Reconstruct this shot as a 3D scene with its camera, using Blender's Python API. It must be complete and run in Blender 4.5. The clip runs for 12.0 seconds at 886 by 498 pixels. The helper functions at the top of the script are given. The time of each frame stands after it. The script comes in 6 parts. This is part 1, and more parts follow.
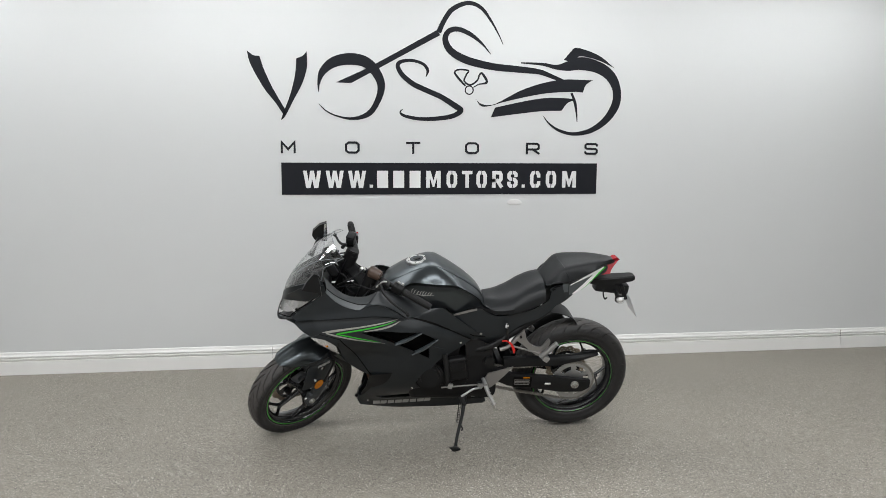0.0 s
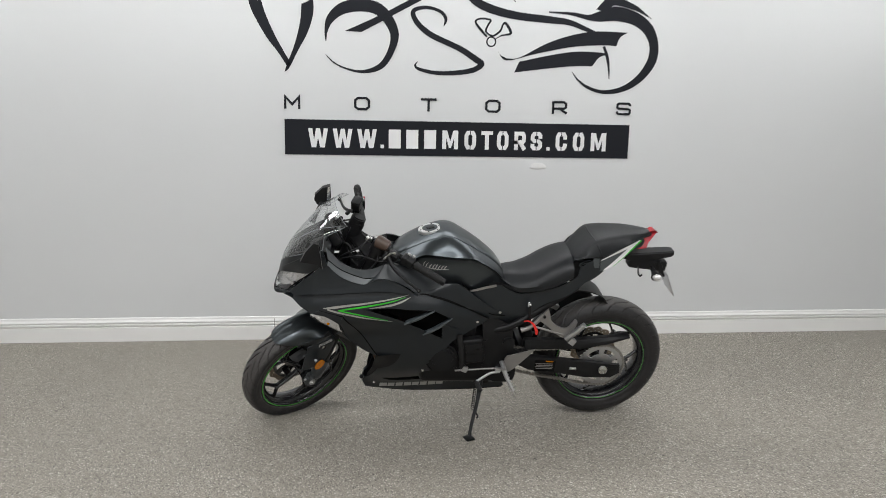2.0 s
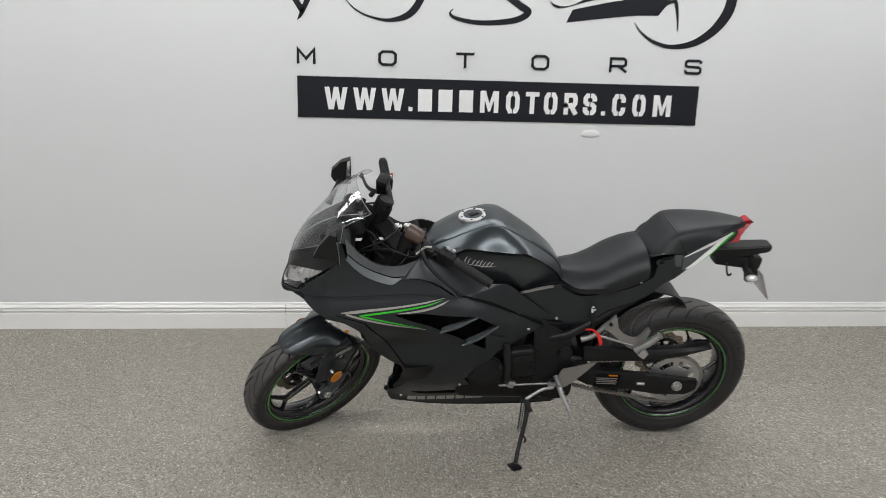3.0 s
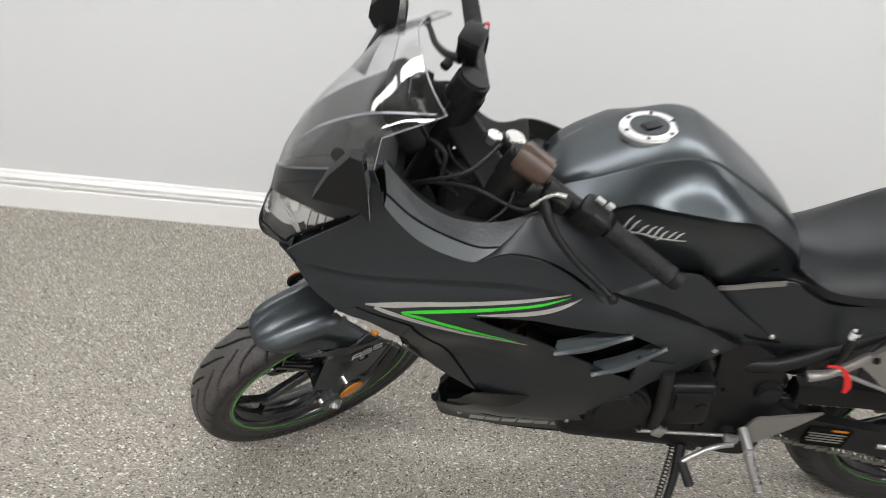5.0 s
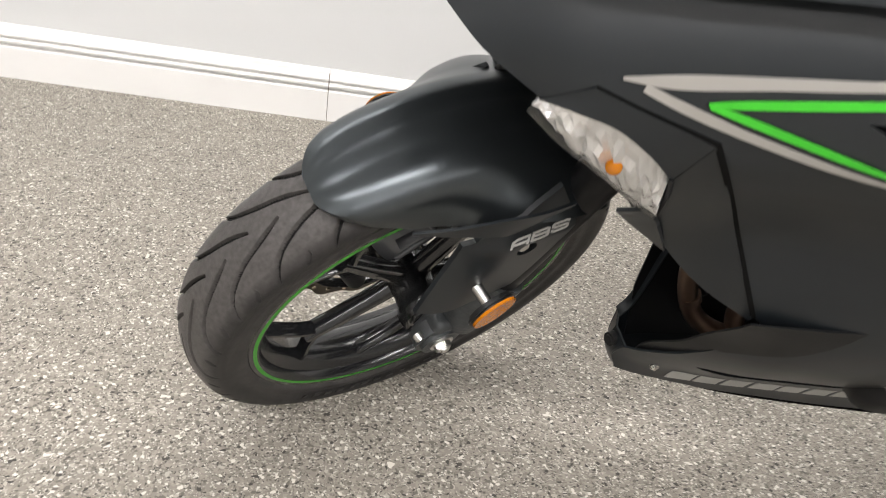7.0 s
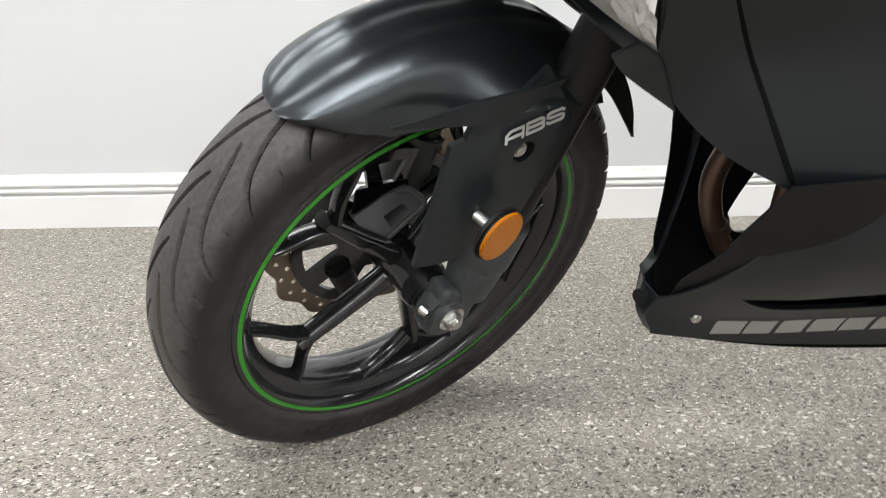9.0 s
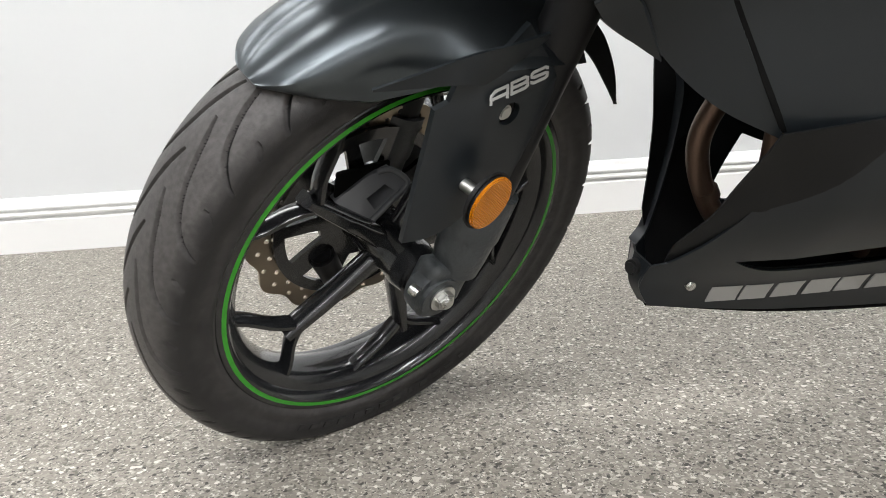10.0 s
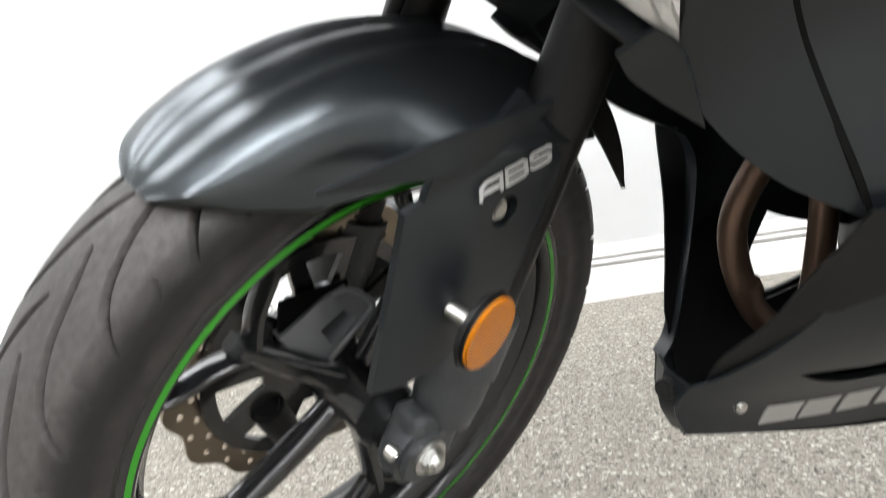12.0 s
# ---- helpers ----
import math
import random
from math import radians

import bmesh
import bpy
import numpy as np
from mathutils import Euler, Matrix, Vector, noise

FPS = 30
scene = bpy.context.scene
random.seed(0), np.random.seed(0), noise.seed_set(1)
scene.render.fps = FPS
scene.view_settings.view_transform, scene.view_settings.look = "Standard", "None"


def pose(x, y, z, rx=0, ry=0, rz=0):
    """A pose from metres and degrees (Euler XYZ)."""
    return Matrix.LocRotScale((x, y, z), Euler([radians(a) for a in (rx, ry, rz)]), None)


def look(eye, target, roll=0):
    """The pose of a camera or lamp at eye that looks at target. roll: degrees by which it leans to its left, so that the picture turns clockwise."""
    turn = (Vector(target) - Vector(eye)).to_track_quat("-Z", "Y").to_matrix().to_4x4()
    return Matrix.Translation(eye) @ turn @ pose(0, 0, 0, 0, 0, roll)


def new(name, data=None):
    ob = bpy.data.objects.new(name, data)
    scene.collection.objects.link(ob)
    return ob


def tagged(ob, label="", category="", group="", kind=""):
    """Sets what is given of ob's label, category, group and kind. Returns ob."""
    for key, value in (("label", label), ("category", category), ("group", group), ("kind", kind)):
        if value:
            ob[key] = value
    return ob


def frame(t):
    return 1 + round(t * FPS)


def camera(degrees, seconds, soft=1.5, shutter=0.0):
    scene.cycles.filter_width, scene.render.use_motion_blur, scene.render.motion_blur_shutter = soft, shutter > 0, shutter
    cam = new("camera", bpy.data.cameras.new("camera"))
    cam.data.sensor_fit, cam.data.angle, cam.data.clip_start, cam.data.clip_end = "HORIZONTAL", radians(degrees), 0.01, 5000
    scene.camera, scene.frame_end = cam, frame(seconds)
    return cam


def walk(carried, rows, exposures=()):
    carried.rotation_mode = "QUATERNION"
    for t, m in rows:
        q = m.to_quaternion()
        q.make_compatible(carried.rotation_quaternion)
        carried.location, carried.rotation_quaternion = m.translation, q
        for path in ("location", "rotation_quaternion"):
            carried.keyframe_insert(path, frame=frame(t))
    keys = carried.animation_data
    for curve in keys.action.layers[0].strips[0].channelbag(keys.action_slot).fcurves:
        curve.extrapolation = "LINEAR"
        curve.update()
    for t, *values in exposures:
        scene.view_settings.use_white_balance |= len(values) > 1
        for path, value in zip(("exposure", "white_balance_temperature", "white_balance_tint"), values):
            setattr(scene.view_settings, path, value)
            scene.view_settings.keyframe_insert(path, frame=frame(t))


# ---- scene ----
cam = camera(61.4, 12.0, soft=0.65, shutter=0.5)
EXPOSURES = [(0.0, -0.33, 6350, 9), (2.5, -0.35, 6400, 10), (4.5, -0.05, 6400, 10), (5.5, 0.28, 6600, 12), (6.5, 0.43, 6750, 13), (7.2, 0.48, 6650, 12), (9.0, 0.45, 6420, 10), (10.5, 0.58, 6380, 10), (12.0, 0.88, 6350, 10)]
PATH = [
    (0.0, (-0.006, -0.068, 1.538), (0.264, 1.893, 1.251), 0.4),
    (0.5, (0.004, -0.066, 1.544), (0.272, 1.894, 1.249), 0.5),
    (1.0, (0.005, -0.024, 1.533), (0.270, 1.934, 1.224), 0.8),
    (1.5, (0.029, 0.113, 1.526), (0.281, 2.067, 1.185), 1.1),
    (2.0, (0.043, 0.325, 1.498), (0.272, 2.275, 1.116), 1.2),
    (2.5, (0.005, 0.655, 1.491), (0.219, 2.597, 1.063), 1.3),
    (2.7, (0.009, 0.774, 1.495), (0.210, 2.711, 1.042), 1.4),
    (4.3, (0.018, 1.840, 1.429), (0.127, 3.702, 0.708), 4.0),
    (4.5, (-0.012, 1.960, 1.402), (0.093, 3.805, 0.636), 4.7),
    (5.0, (-0.043, 2.297, 1.301), (0.062, 4.091, 0.423), 6.7),
    (5.5, (-0.131, 2.548, 1.157), (-0.007, 4.268, 0.143), 9.1),
    (6.0, (-0.243, 2.737, 1.007), (-0.052, 4.391, -0.101), 11.9),
    (6.5, (-0.266, 2.846, 0.855), (-0.047, 4.518, -0.219), 13.1),
    (7.0, (-0.241, 2.908, 0.763), (-0.108, 4.659, -0.195), 9.3),
    (7.2, (-0.227, 2.914, 0.713), (-0.114, 4.688, -0.203), 7.4),
    (8.8, (-0.209, 2.906, 0.528), (-0.120, 4.827, -0.020), 0.5),
    (9.0, (-0.215, 2.901, 0.511), (-0.115, 4.822, -0.037), -0.3),
    (9.5, (-0.231, 2.899, 0.496), (-0.126, 4.821, -0.050), -2.2),
    (10.0, (-0.226, 2.912, 0.462), (-0.065, 4.841, -0.038), -3.0),
    (10.5, (-0.229, 2.936, 0.441), (-0.040, 4.874, -0.013), -3.9),
    (11.0, (-0.237, 2.970, 0.417), (-0.022, 4.919, 0.024), -4.9),
    (11.5, (-0.230, 3.044, 0.396), (0.017, 5.001, 0.067), -6.0),
    (12.0, (-0.219, 3.099, 0.455), (0.069, 5.060, 0.189), -6.9),
]
walk(cam, [(t, look(eye, target, roll)) for t, eye, target, roll in PATH], exposures=EXPOSURES)
# ---------- light ----------
world = bpy.data.worlds.new("world")
scene.world = world
world.use_nodes = True
world.node_tree.nodes["Background"].inputs[0].default_value = (0.9, 0.95, 1.0, 1)
world.node_tree.nodes["Background"].inputs[1].default_value = 0.02
LAMP = 25.0      # watts per ceiling fixture
LAMP_TINT = (1.0, 0.994, 0.992)


# ---------- materials ----------
def material(name, color, rough=0.5, metal=0.0, coat=0.0, coat_rough=0.05, spec=0.5, grain=0.0, grain_scale=400, bump=0.0, bump_scale=600,
             spread=0.0, blotch=3.0, rough_spread=0.0, transmission=0.0, ior=1.45, alpha=1.0):
    m = bpy.data.materials.new(name)
    m.use_nodes = True
    t, b = m.node_tree, m.node_tree.nodes["Principled BSDF"]
    b.inputs["Base Color"].default_value = (*color, 1)
    b.inputs["Roughness"].default_value, b.inputs["Metallic"].default_value = rough, metal
    b.inputs["Coat Weight"].default_value, b.inputs["Coat Roughness"].default_value = coat, coat_rough
    b.inputs["Specular IOR Level"].default_value = spec
    b.inputs["Transmission Weight"].default_value, b.inputs["IOR"].default_value = transmission, ior
    b.inputs["Alpha"].default_value = alpha
    tc = t.nodes.new("ShaderNodeTexCoord")

    def noise_node(scale, detail=3.0):
        n = t.nodes.new("ShaderNodeTexNoise")
        n.inputs["Scale"].default_value, n.inputs["Detail"].default_value = scale, detail
        t.links.new(tc.outputs["Object"], n.inputs["Vector"])
        return n

    if grain or spread:
        big, fine = noise_node(blotch, 5.0), noise_node(grain_scale, 2.0)
        mix = t.nodes.new("ShaderNodeMath")
        mix.operation = "MULTIPLY_ADD"
        t.links.new(big.outputs["Fac"], mix.inputs[0])
        mix.inputs[1].default_value = spread * 2
        mix.inputs[2].default_value = 1 - spread
        mix2 = t.nodes.new("ShaderNodeMath")
        mix2.operation = "MULTIPLY_ADD"
        t.links.new(fine.outputs["Fac"], mix2.inputs[0])
        mix2.inputs[1].default_value = grain * 2
        t.links.new(mix.outputs[0], mix2.inputs[2])
        sub = t.nodes.new("ShaderNodeMath")
        sub.operation = "SUBTRACT"
        t.links.new(mix2.outputs[0], sub.inputs[0])
        sub.inputs[1].default_value = grain
        v = t.nodes.new("ShaderNodeVectorMath")
        v.operation = "SCALE"
        v.inputs[0].default_value = color
        t.links.new(sub.outputs[0], v.inputs["Scale"])
        t.links.new(v.outputs[0], b.inputs["Base Color"])
    if rough_spread:
        n = noise_node(blotch * 4, 4.0)
        r = t.nodes.new("ShaderNodeMapRange")
        r.inputs[3].default_value, r.inputs[4].default_value = rough - rough_spread, rough + rough_spread
        t.links.new(n.outputs["Fac"], r.inputs[0])
        t.links.new(r.outputs[0], b.inputs["Roughness"])
    if bump:
        n = noise_node(bump_scale, 3.0)
        bp = t.nodes.new("ShaderNodeBump")
        bp.inputs["Strength"].default_value, bp.inputs["Distance"].default_value = bump, 0.001
        t.links.new(n.outputs["Fac"], bp.inputs["Height"])
        t.links.new(bp.outputs[0], b.inputs["Normal"])
    return m


def flake_floor():
    """Grey epoxy floor broadcast with cream, white, tan and black vinyl chips under a worn clear coat."""
    m = material("flake_floor", (0.36, 0.335, 0.29), rough=0.5, coat=0.06, coat_rough=0.25, spec=0.22)
    t, b = m.node_tree, m.node_tree.nodes["Principled BSDF"]
    tc = t.nodes.new("ShaderNodeTexCoord")
    warp = t.nodes.new("ShaderNodeTexNoise")
    warp.inputs["Scale"].default_value = 90
    t.links.new(tc.outputs["Object"], warp.inputs["Vector"])
    wv = t.nodes.new("ShaderNodeVectorMath")
    wv.operation = "MULTIPLY_ADD"
    t.links.new(warp.outputs["Color"], wv.inputs[0])
    wv.inputs[1].default_value = (0.006, 0.006, 0.006)
    t.links.new(tc.outputs["Object"], wv.inputs[2])
    last = None
    for scale, stops in ((225, ((0.0, (0.031, 0.028, 0.026)), (0.07, (0.134, 0.122, 0.103)), (0.20, (0.258, 0.237, 0.202)), (0.58, (0.319, 0.294, 0.250)), (0.82, (0.453, 0.420, 0.363)), (0.91, (0.742, 0.700, 0.630)))),
                         (430, ((0.0, (0.052, 0.047, 0.042)), (0.09, (0.196, 0.180, 0.155)), (0.42, (0.299, 0.274, 0.234)), (0.80, (0.474, 0.440, 0.382)), (0.93, (0.680, 0.640, 0.573))))):
        vo = t.nodes.new("ShaderNodeTexVoronoi")
        vo.inputs["Scale"].default_value = scale
        t.links.new(wv.outputs[0], vo.inputs["Vector"])
        sep = t.nodes.new("ShaderNodeSeparateColor")
        t.links.new(vo.outputs["Color"], sep.inputs[0])
        ramp = t.nodes.new("ShaderNodeValToRGB")
        ramp.color_ramp.interpolation = "CONSTANT"
        while len(ramp.color_ramp.elements) < len(stops):
            ramp.color_ramp.elements.new(0.5)
        for e, (p, c) in zip(ramp.color_ramp.elements, stops):
            e.position, e.color = p, (*(0.86 * v + 0.14 * g for v, g in zip(c, (0.31, 0.286, 0.245))), 1)
        t.links.new(sep.outputs[0], ramp.inputs[0])
        if last is None:
            last, pick = ramp, sep
        else:
            gt = t.nodes.new("ShaderNodeMath")
            gt.operation = "GREATER_THAN"
            t.links.new(pick.outputs[1], gt.inputs[0])
            gt.inputs[1].default_value = 0.42
            mx = t.nodes.new("ShaderNodeMix")
            mx.data_type = "RGBA"
            t.links.new(gt.outputs[0], mx.inputs["Factor"])
            t.links.new(last.outputs[0], mx.inputs["A"])
            t.links.new(ramp.outputs[0], mx.inputs["B"])
            dirt = t.nodes.new("ShaderNodeTexNoise")
            dirt.inputs["Scale"].default_value, dirt.inputs["Detail"].default_value = 1.3, 6
            t.links.new(tc.outputs["Object"], dirt.inputs["Vector"])
            dr = t.nodes.new("ShaderNodeMapRange")
            dr.inputs[3].default_value, dr.inputs[4].default_value = 0.71, 1.00
            t.links.new(dirt.outputs["Fac"], dr.inputs[0])
            sc = t.nodes.new("ShaderNodeVectorMath")
            sc.operation = "SCALE"
            t.links.new(mx.outputs["Result"], sc.inputs[0])
            t.links.new(dr.outputs[0], sc.inputs["Scale"])
            t.links.new(sc.outputs[0], b.inputs["Base Color"])
            rr = t.nodes.new("ShaderNodeMapRange")
            rr.inputs[3].default_value, rr.inputs[4].default_value = 0.42, 0.60
            t.links.new(dirt.outputs["Fac"], rr.inputs[0])
            t.links.new(rr.outputs[0], b.inputs["Roughness"])
            bp = t.nodes.new("ShaderNodeBump")
            bp.inputs["Strength"].default_value, bp.inputs["Distance"].default_value = 0.25, 0.0008
            t.links.new(sep.outputs[2], bp.inputs["Height"])
            t.links.new(bp.outputs[0], b.inputs["Normal"])
    return m


FLOOR = flake_floor()
WALL = material("wall_paint", (0.635, 0.645, 0.645), rough=0.38, spread=0.02, blotch=0.8, bump=0.12, bump_scale=60, rough_spread=0.05)
CEIL = material("ceiling_paint", (0.30, 0.30, 0.29), rough=0.9, grain=0.04, grain_scale=50)
GREYWALL = material("grey_wall_paint", (0.42, 0.42, 0.41), rough=0.6, spread=0.03, blotch=0.8, bump=0.1, bump_scale=60)
TRIM = material("trim_paint", (0.78, 0.775, 0.76), rough=0.3, spread=0.03, blotch=4, bump=0.08, bump_scale=90)
VINYL = material("sign_vinyl", (0.011, 0.012, 0.016), rough=0.5, spec=0.22, spread=0.08, blotch=2)
WHITE = material("sign_white", (0.78, 0.78, 0.78), rough=0.45)
FAIRING = material("satin_charcoal_paint", (0.0104, 0.0132, 0.0156), rough=0.38, spec=0.50, coat=0.0, coat_rough=0.2, grain=0.08, grain_scale=900, spread=0.06, bump=0.03, bump_scale=500, rough_spread=0.04)
PAINT = material("metallic_graphite_paint", (0.070, 0.080, 0.086), rough=0.30, metal=0.85, coat=0.12, coat_rough=0.20, grain=0.14, grain_scale=1500, spread=0.03, rough_spread=0.03)
PLASTIC = material("black_plastic", (0.007, 0.0073, 0.0078), rough=0.46, spec=0.28, grain=0.15, grain_scale=700, bump=0.08, bump_scale=900)
TRIMBLACK = material("textured_black_plastic", (0.038, 0.042, 0.044), rough=0.42, spec=0.5, bump=0.9, bump_scale=170, grain=0.2)
SEATMAT = material("seat_vinyl", (0.009, 0.0102, 0.0115), rough=0.42, spec=0.36, bump=0.25, bump_scale=500, grain=0.1, rough_spread=0.05)
TYRE = material("tyre_rubber", (0.0210, 0.0203, 0.0203), rough=0.45, spec=0.30, spread=0.4, blotch=9, grain=0.16, grain_scale=300, bump=0.25, bump_scale=700, rough_spread=0.1)


def scuffed_band(m, half, colour):
    """A pale scuffed running band round the middle of a tyre, with a ragged edge."""
    t, b = m.node_tree, m.node_tree.nodes["Principled BSDF"]
    clean = b.inputs["Base Color"].links[0].from_socket
    tc, sep, rag, mul, wide, edge, mix = (t.nodes.new(k) for k in ("ShaderNodeTexCoord", "ShaderNodeSeparateXYZ", "ShaderNodeTexNoise", "ShaderNodeMath", "ShaderNodeMath", "ShaderNodeMapRange", "ShaderNodeMix"))
    scuff, fine, ramp = t.nodes.new("ShaderNodeVectorMath"), t.nodes.new("ShaderNodeTexNoise"), t.nodes.new("ShaderNodeMapRange")
    t.links.new(tc.outputs["Object"], sep.inputs[0])
    t.links.new(tc.outputs["Object"], rag.inputs["Vector"])
    t.links.new(tc.outputs["Object"], fine.inputs["Vector"])
    rag.inputs["Scale"].default_value, rag.inputs["Detail"].default_value = 55, 6
    fine.inputs["Scale"].default_value, fine.inputs["Detail"].default_value = 170, 8
    mul.operation, wide.operation = "ABSOLUTE", "MULTIPLY_ADD"
    t.links.new(sep.outputs["Y"], mul.inputs[0])
    t.links.new(rag.outputs["Fac"], wide.inputs[0])
    wide.inputs[1].default_value = 0.014
    t.links.new(mul.outputs[0], wide.inputs[2])
    edge.inputs[1].default_value, edge.inputs[2].default_value, edge.inputs[3].default_value, edge.inputs[4].default_value = half, half + 0.012, 1.0, 0.0
    t.links.new(wide.outputs[0], edge.inputs[0])
    ramp.inputs[1].default_value, ramp.inputs[2].default_value, ramp.inputs[3].default_value, ramp.inputs[4].default_value = 0.3, 0.7, 0.75, 1.2
    t.links.new(fine.outputs["Fac"], ramp.inputs[0])
    scuff.operation, scuff.inputs[0].default_value = "SCALE", colour
    t.links.new(ramp.outputs[0], scuff.inputs["Scale"])
    mix.data_type = "RGBA"
    t.links.new(edge.outputs[0], mix.inputs["Factor"])
    t.links.new(clean, mix.inputs["A"])
    t.links.new(scuff.outputs[0], mix.inputs["B"])
    t.links.new(mix.outputs["Result"], b.inputs["Base Color"])


scuffed_band(TYRE, 0.0465, (0.064, 0.060, 0.058))
# unscuffed rubber of the groove floors, darkened further to stand for shade
GROOVE_SHADE = material("groove_shade_rubber", (0.010, 0.010, 0.010), rough=0.85, spec=0.2)
RIM = material("gloss_black_rim", (0.010, 0.0105, 0.0115), rough=0.22, coat=0.5, coat_rough=0.08, spread=0.1, blotch=8)
GREEN = material("green_stripe", (0.035, 0.27, 0.018), rough=0.35)
GREENB = material("green_decal", (0.03, 0.42, 0.02), rough=0.3, coat=0.25)
SILVER = material("silver_decal", (0.36, 0.35, 0.33), rough=0.38, metal=0.4, coat=0.2)
GREYDEC = material("grey_lettering", (0.34, 0.34, 0.33), rough=0.4)
STEEL = material("zinc_steel", (0.55, 0.55, 0.53), rough=0.28, metal=1.0, rough_spread=0.05, blotch=8)
CAPRING = material("satin_alloy_ring", (0.72, 0.72, 0.72), rough=0.36, metal=0.9, grain=0.05)
HEEL = material("grey_alloy", (0.27, 0.26, 0.25), rough=0.42, metal=0.7, grain=0.1)
ALU = material("cast_aluminium", (0.46, 0.46, 0.46), rough=0.40, metal=0.9, grain=0.1, bump=0.15, bump_scale=300)
DARKMETAL = material("black_cast_metal", (0.008, 0.008, 0.0085), rough=0.40, spec=0.3, metal=0.15, bump=0.15, bump_scale=250, spread=0.15, blotch=12)
CASTGLOSS = material("gloss_black_casting", (0.085, 0.088, 0.093), rough=0.24, spec=0.6, coat=0.3, bump=0.1, bump_scale=250)
# satin grey: lip and fin sheen put into the colour; also tail panels
LIP = material("satin_sheen_grey", (0.060, 0.069, 0.073), rough=0.34, spec=0.6, grain=0.1, grain_scale=900, spread=0.08)
DISC = material("bronzed_disc_steel", (0.30, 0.25, 0.19), rough=0.36, metal=0.9, rough_spread=0.08, blotch=30)
CHAIN = material("chain_steel", (0.30, 0.29, 0.27), rough=0.4, metal=0.9, grain=0.2, grain_scale=100)
EXHAUST = material("heat_stained_pipe", (0.13, 0.085, 0.062), rough=0.42, metal=0.75, spread=0.3, blotch=9, grain=0.1)
# dark plastic whose brown reflection is put into the base colour
BROWN_SHEEN = material("brown_reflection_plastic", (0.060, 0.038, 0.028), rough=0.34, spec=0.5, grain=0.15, spread=0.3, blotch=12)
AMBER = material("amber_reflector", (0.47, 0.150, 0.002), rough=0.20, spec=0.25, coat=0.1)


def ribbed(m, scale):
    """Fine moulded ribs across a lens."""
    t, b = m.node_tree, m.node_tree.nodes["Principled BSDF"]
    tc, w, bp = t.nodes.new("ShaderNodeTexCoord"), t.nodes.new("ShaderNodeTexWave"), t.nodes.new("ShaderNodeBump")
    w.inputs["Scale"].default_value, w.inputs["Distortion"].default_value, w.inputs["Detail"].default_value = scale, 0.8, 0.0
    w.bands_direction = "DIAGONAL"
    bp.inputs["Strength"].default_value, bp.inputs["Distance"].default_value = 0.5, 0.0015
    t.links.new(tc.outputs["Object"], w.inputs["Vector"])
    t.links.new(w.outputs["Fac"], bp.inputs["Height"])
    t.links.new(bp.outputs[0], b.inputs["Normal"])


ribbed(AMBER, 210)
RED = material("red_lens", (0.34, 0.009, 0.018), rough=0.26, spec=0.4, coat=0.15)
REDTAG = material("red_ribbon", (0.62, 0.02, 0.015), rough=0.6)


def thin_sheet(name, tint, gloss_least, rough=0.01):
    """A thin clear plastic sheet: see-through, with mirror gloss growing towards grazing angles."""
    m = bpy.data.materials.new(name)
    m.use_nodes = True
    t = m.node_tree
    t.nodes.remove(t.nodes["Principled BSDF"])
    out = t.nodes["Material Output"]
    clear, gloss, lw, pw, mad, mix = (t.nodes.new(k) for k in ("ShaderNodeBsdfTransparent", "ShaderNodeBsdfGlossy", "ShaderNodeLayerWeight", "ShaderNodeMath", "ShaderNodeMath", "ShaderNodeMixShader"))
    clear.inputs["Color"].default_value = (*tint, 1)
    gloss.inputs["Roughness"].default_value = rough
    lw.inputs["Blend"].default_value = 0.5
    pw.operation, mad.operation = "POWER", "MULTIPLY_ADD"
    pw.inputs[1].default_value, mad.inputs[1].default_value, mad.inputs[2].default_value = 4.0, 0.55, gloss_least
    t.links.new(lw.outputs["Facing"], pw.inputs[0])
    t.links.new(pw.outputs[0], mad.inputs[0])
    t.links.new(mad.outputs[0], mix.inputs[0])
    t.links.new(clear.outputs[0], mix.inputs[1])
    t.links.new(gloss.outputs[0], mix.inputs[2])
    t.links.new(mix.outputs[0], out.inputs["Surface"])
    return m


LENS = thin_sheet("clear_lens", (0.97, 0.97, 0.97), 0.03, 0.03)
SCREEN = thin_sheet("clear_screen", (0.97, 0.975, 0.978), 0.085, 0.02)
# pale grey for the highlights drawn along the screen's rim and step
EDGE = material("screen_light_line", (0.30, 0.32, 0.34), rough=0.15, coat=0.6)
FACETS = material("faceted_signal_reflector", (0.84, 0.84, 0.84), rough=0.22, metal=0.60, bump=1.0, bump_scale=70)
SHINY = material("lamp_reflector", (0.85, 0.85, 0.86), rough=0.16, metal=0.6, bump=0.8, bump_scale=45)
MIRROR = material("mirror_glass", (0.75, 0.78, 0.80), rough=0.02, metal=1.0)
RUBBER = material("grip_rubber", (0.011, 0.011, 0.011), rough=0.62, spec=0.35, bump=0.4, bump_scale=300)
# near-black for seams, and for shade drawn at the crease and openings
GAP = material("seam_shade_black", (0.004, 0.004, 0.004), rough=0.8, spec=0.1)
REFLMETAL = material("plate_metal", (0.55, 0.56, 0.58), rough=0.3, metal=0.8)


# ---------- mesh helpers ----------
def mesh_object(name, verts, faces, mat, smooth=True):
    me = bpy.data.meshes.new(name)
    me.from_pydata([tuple(v) for v in verts], [], faces)
    me.materials.append(mat)
    me.update()
    if smooth:
        me.shade_smooth()
        me.set_sharp_from_angle(angle=radians(38))
    return new(name, me)


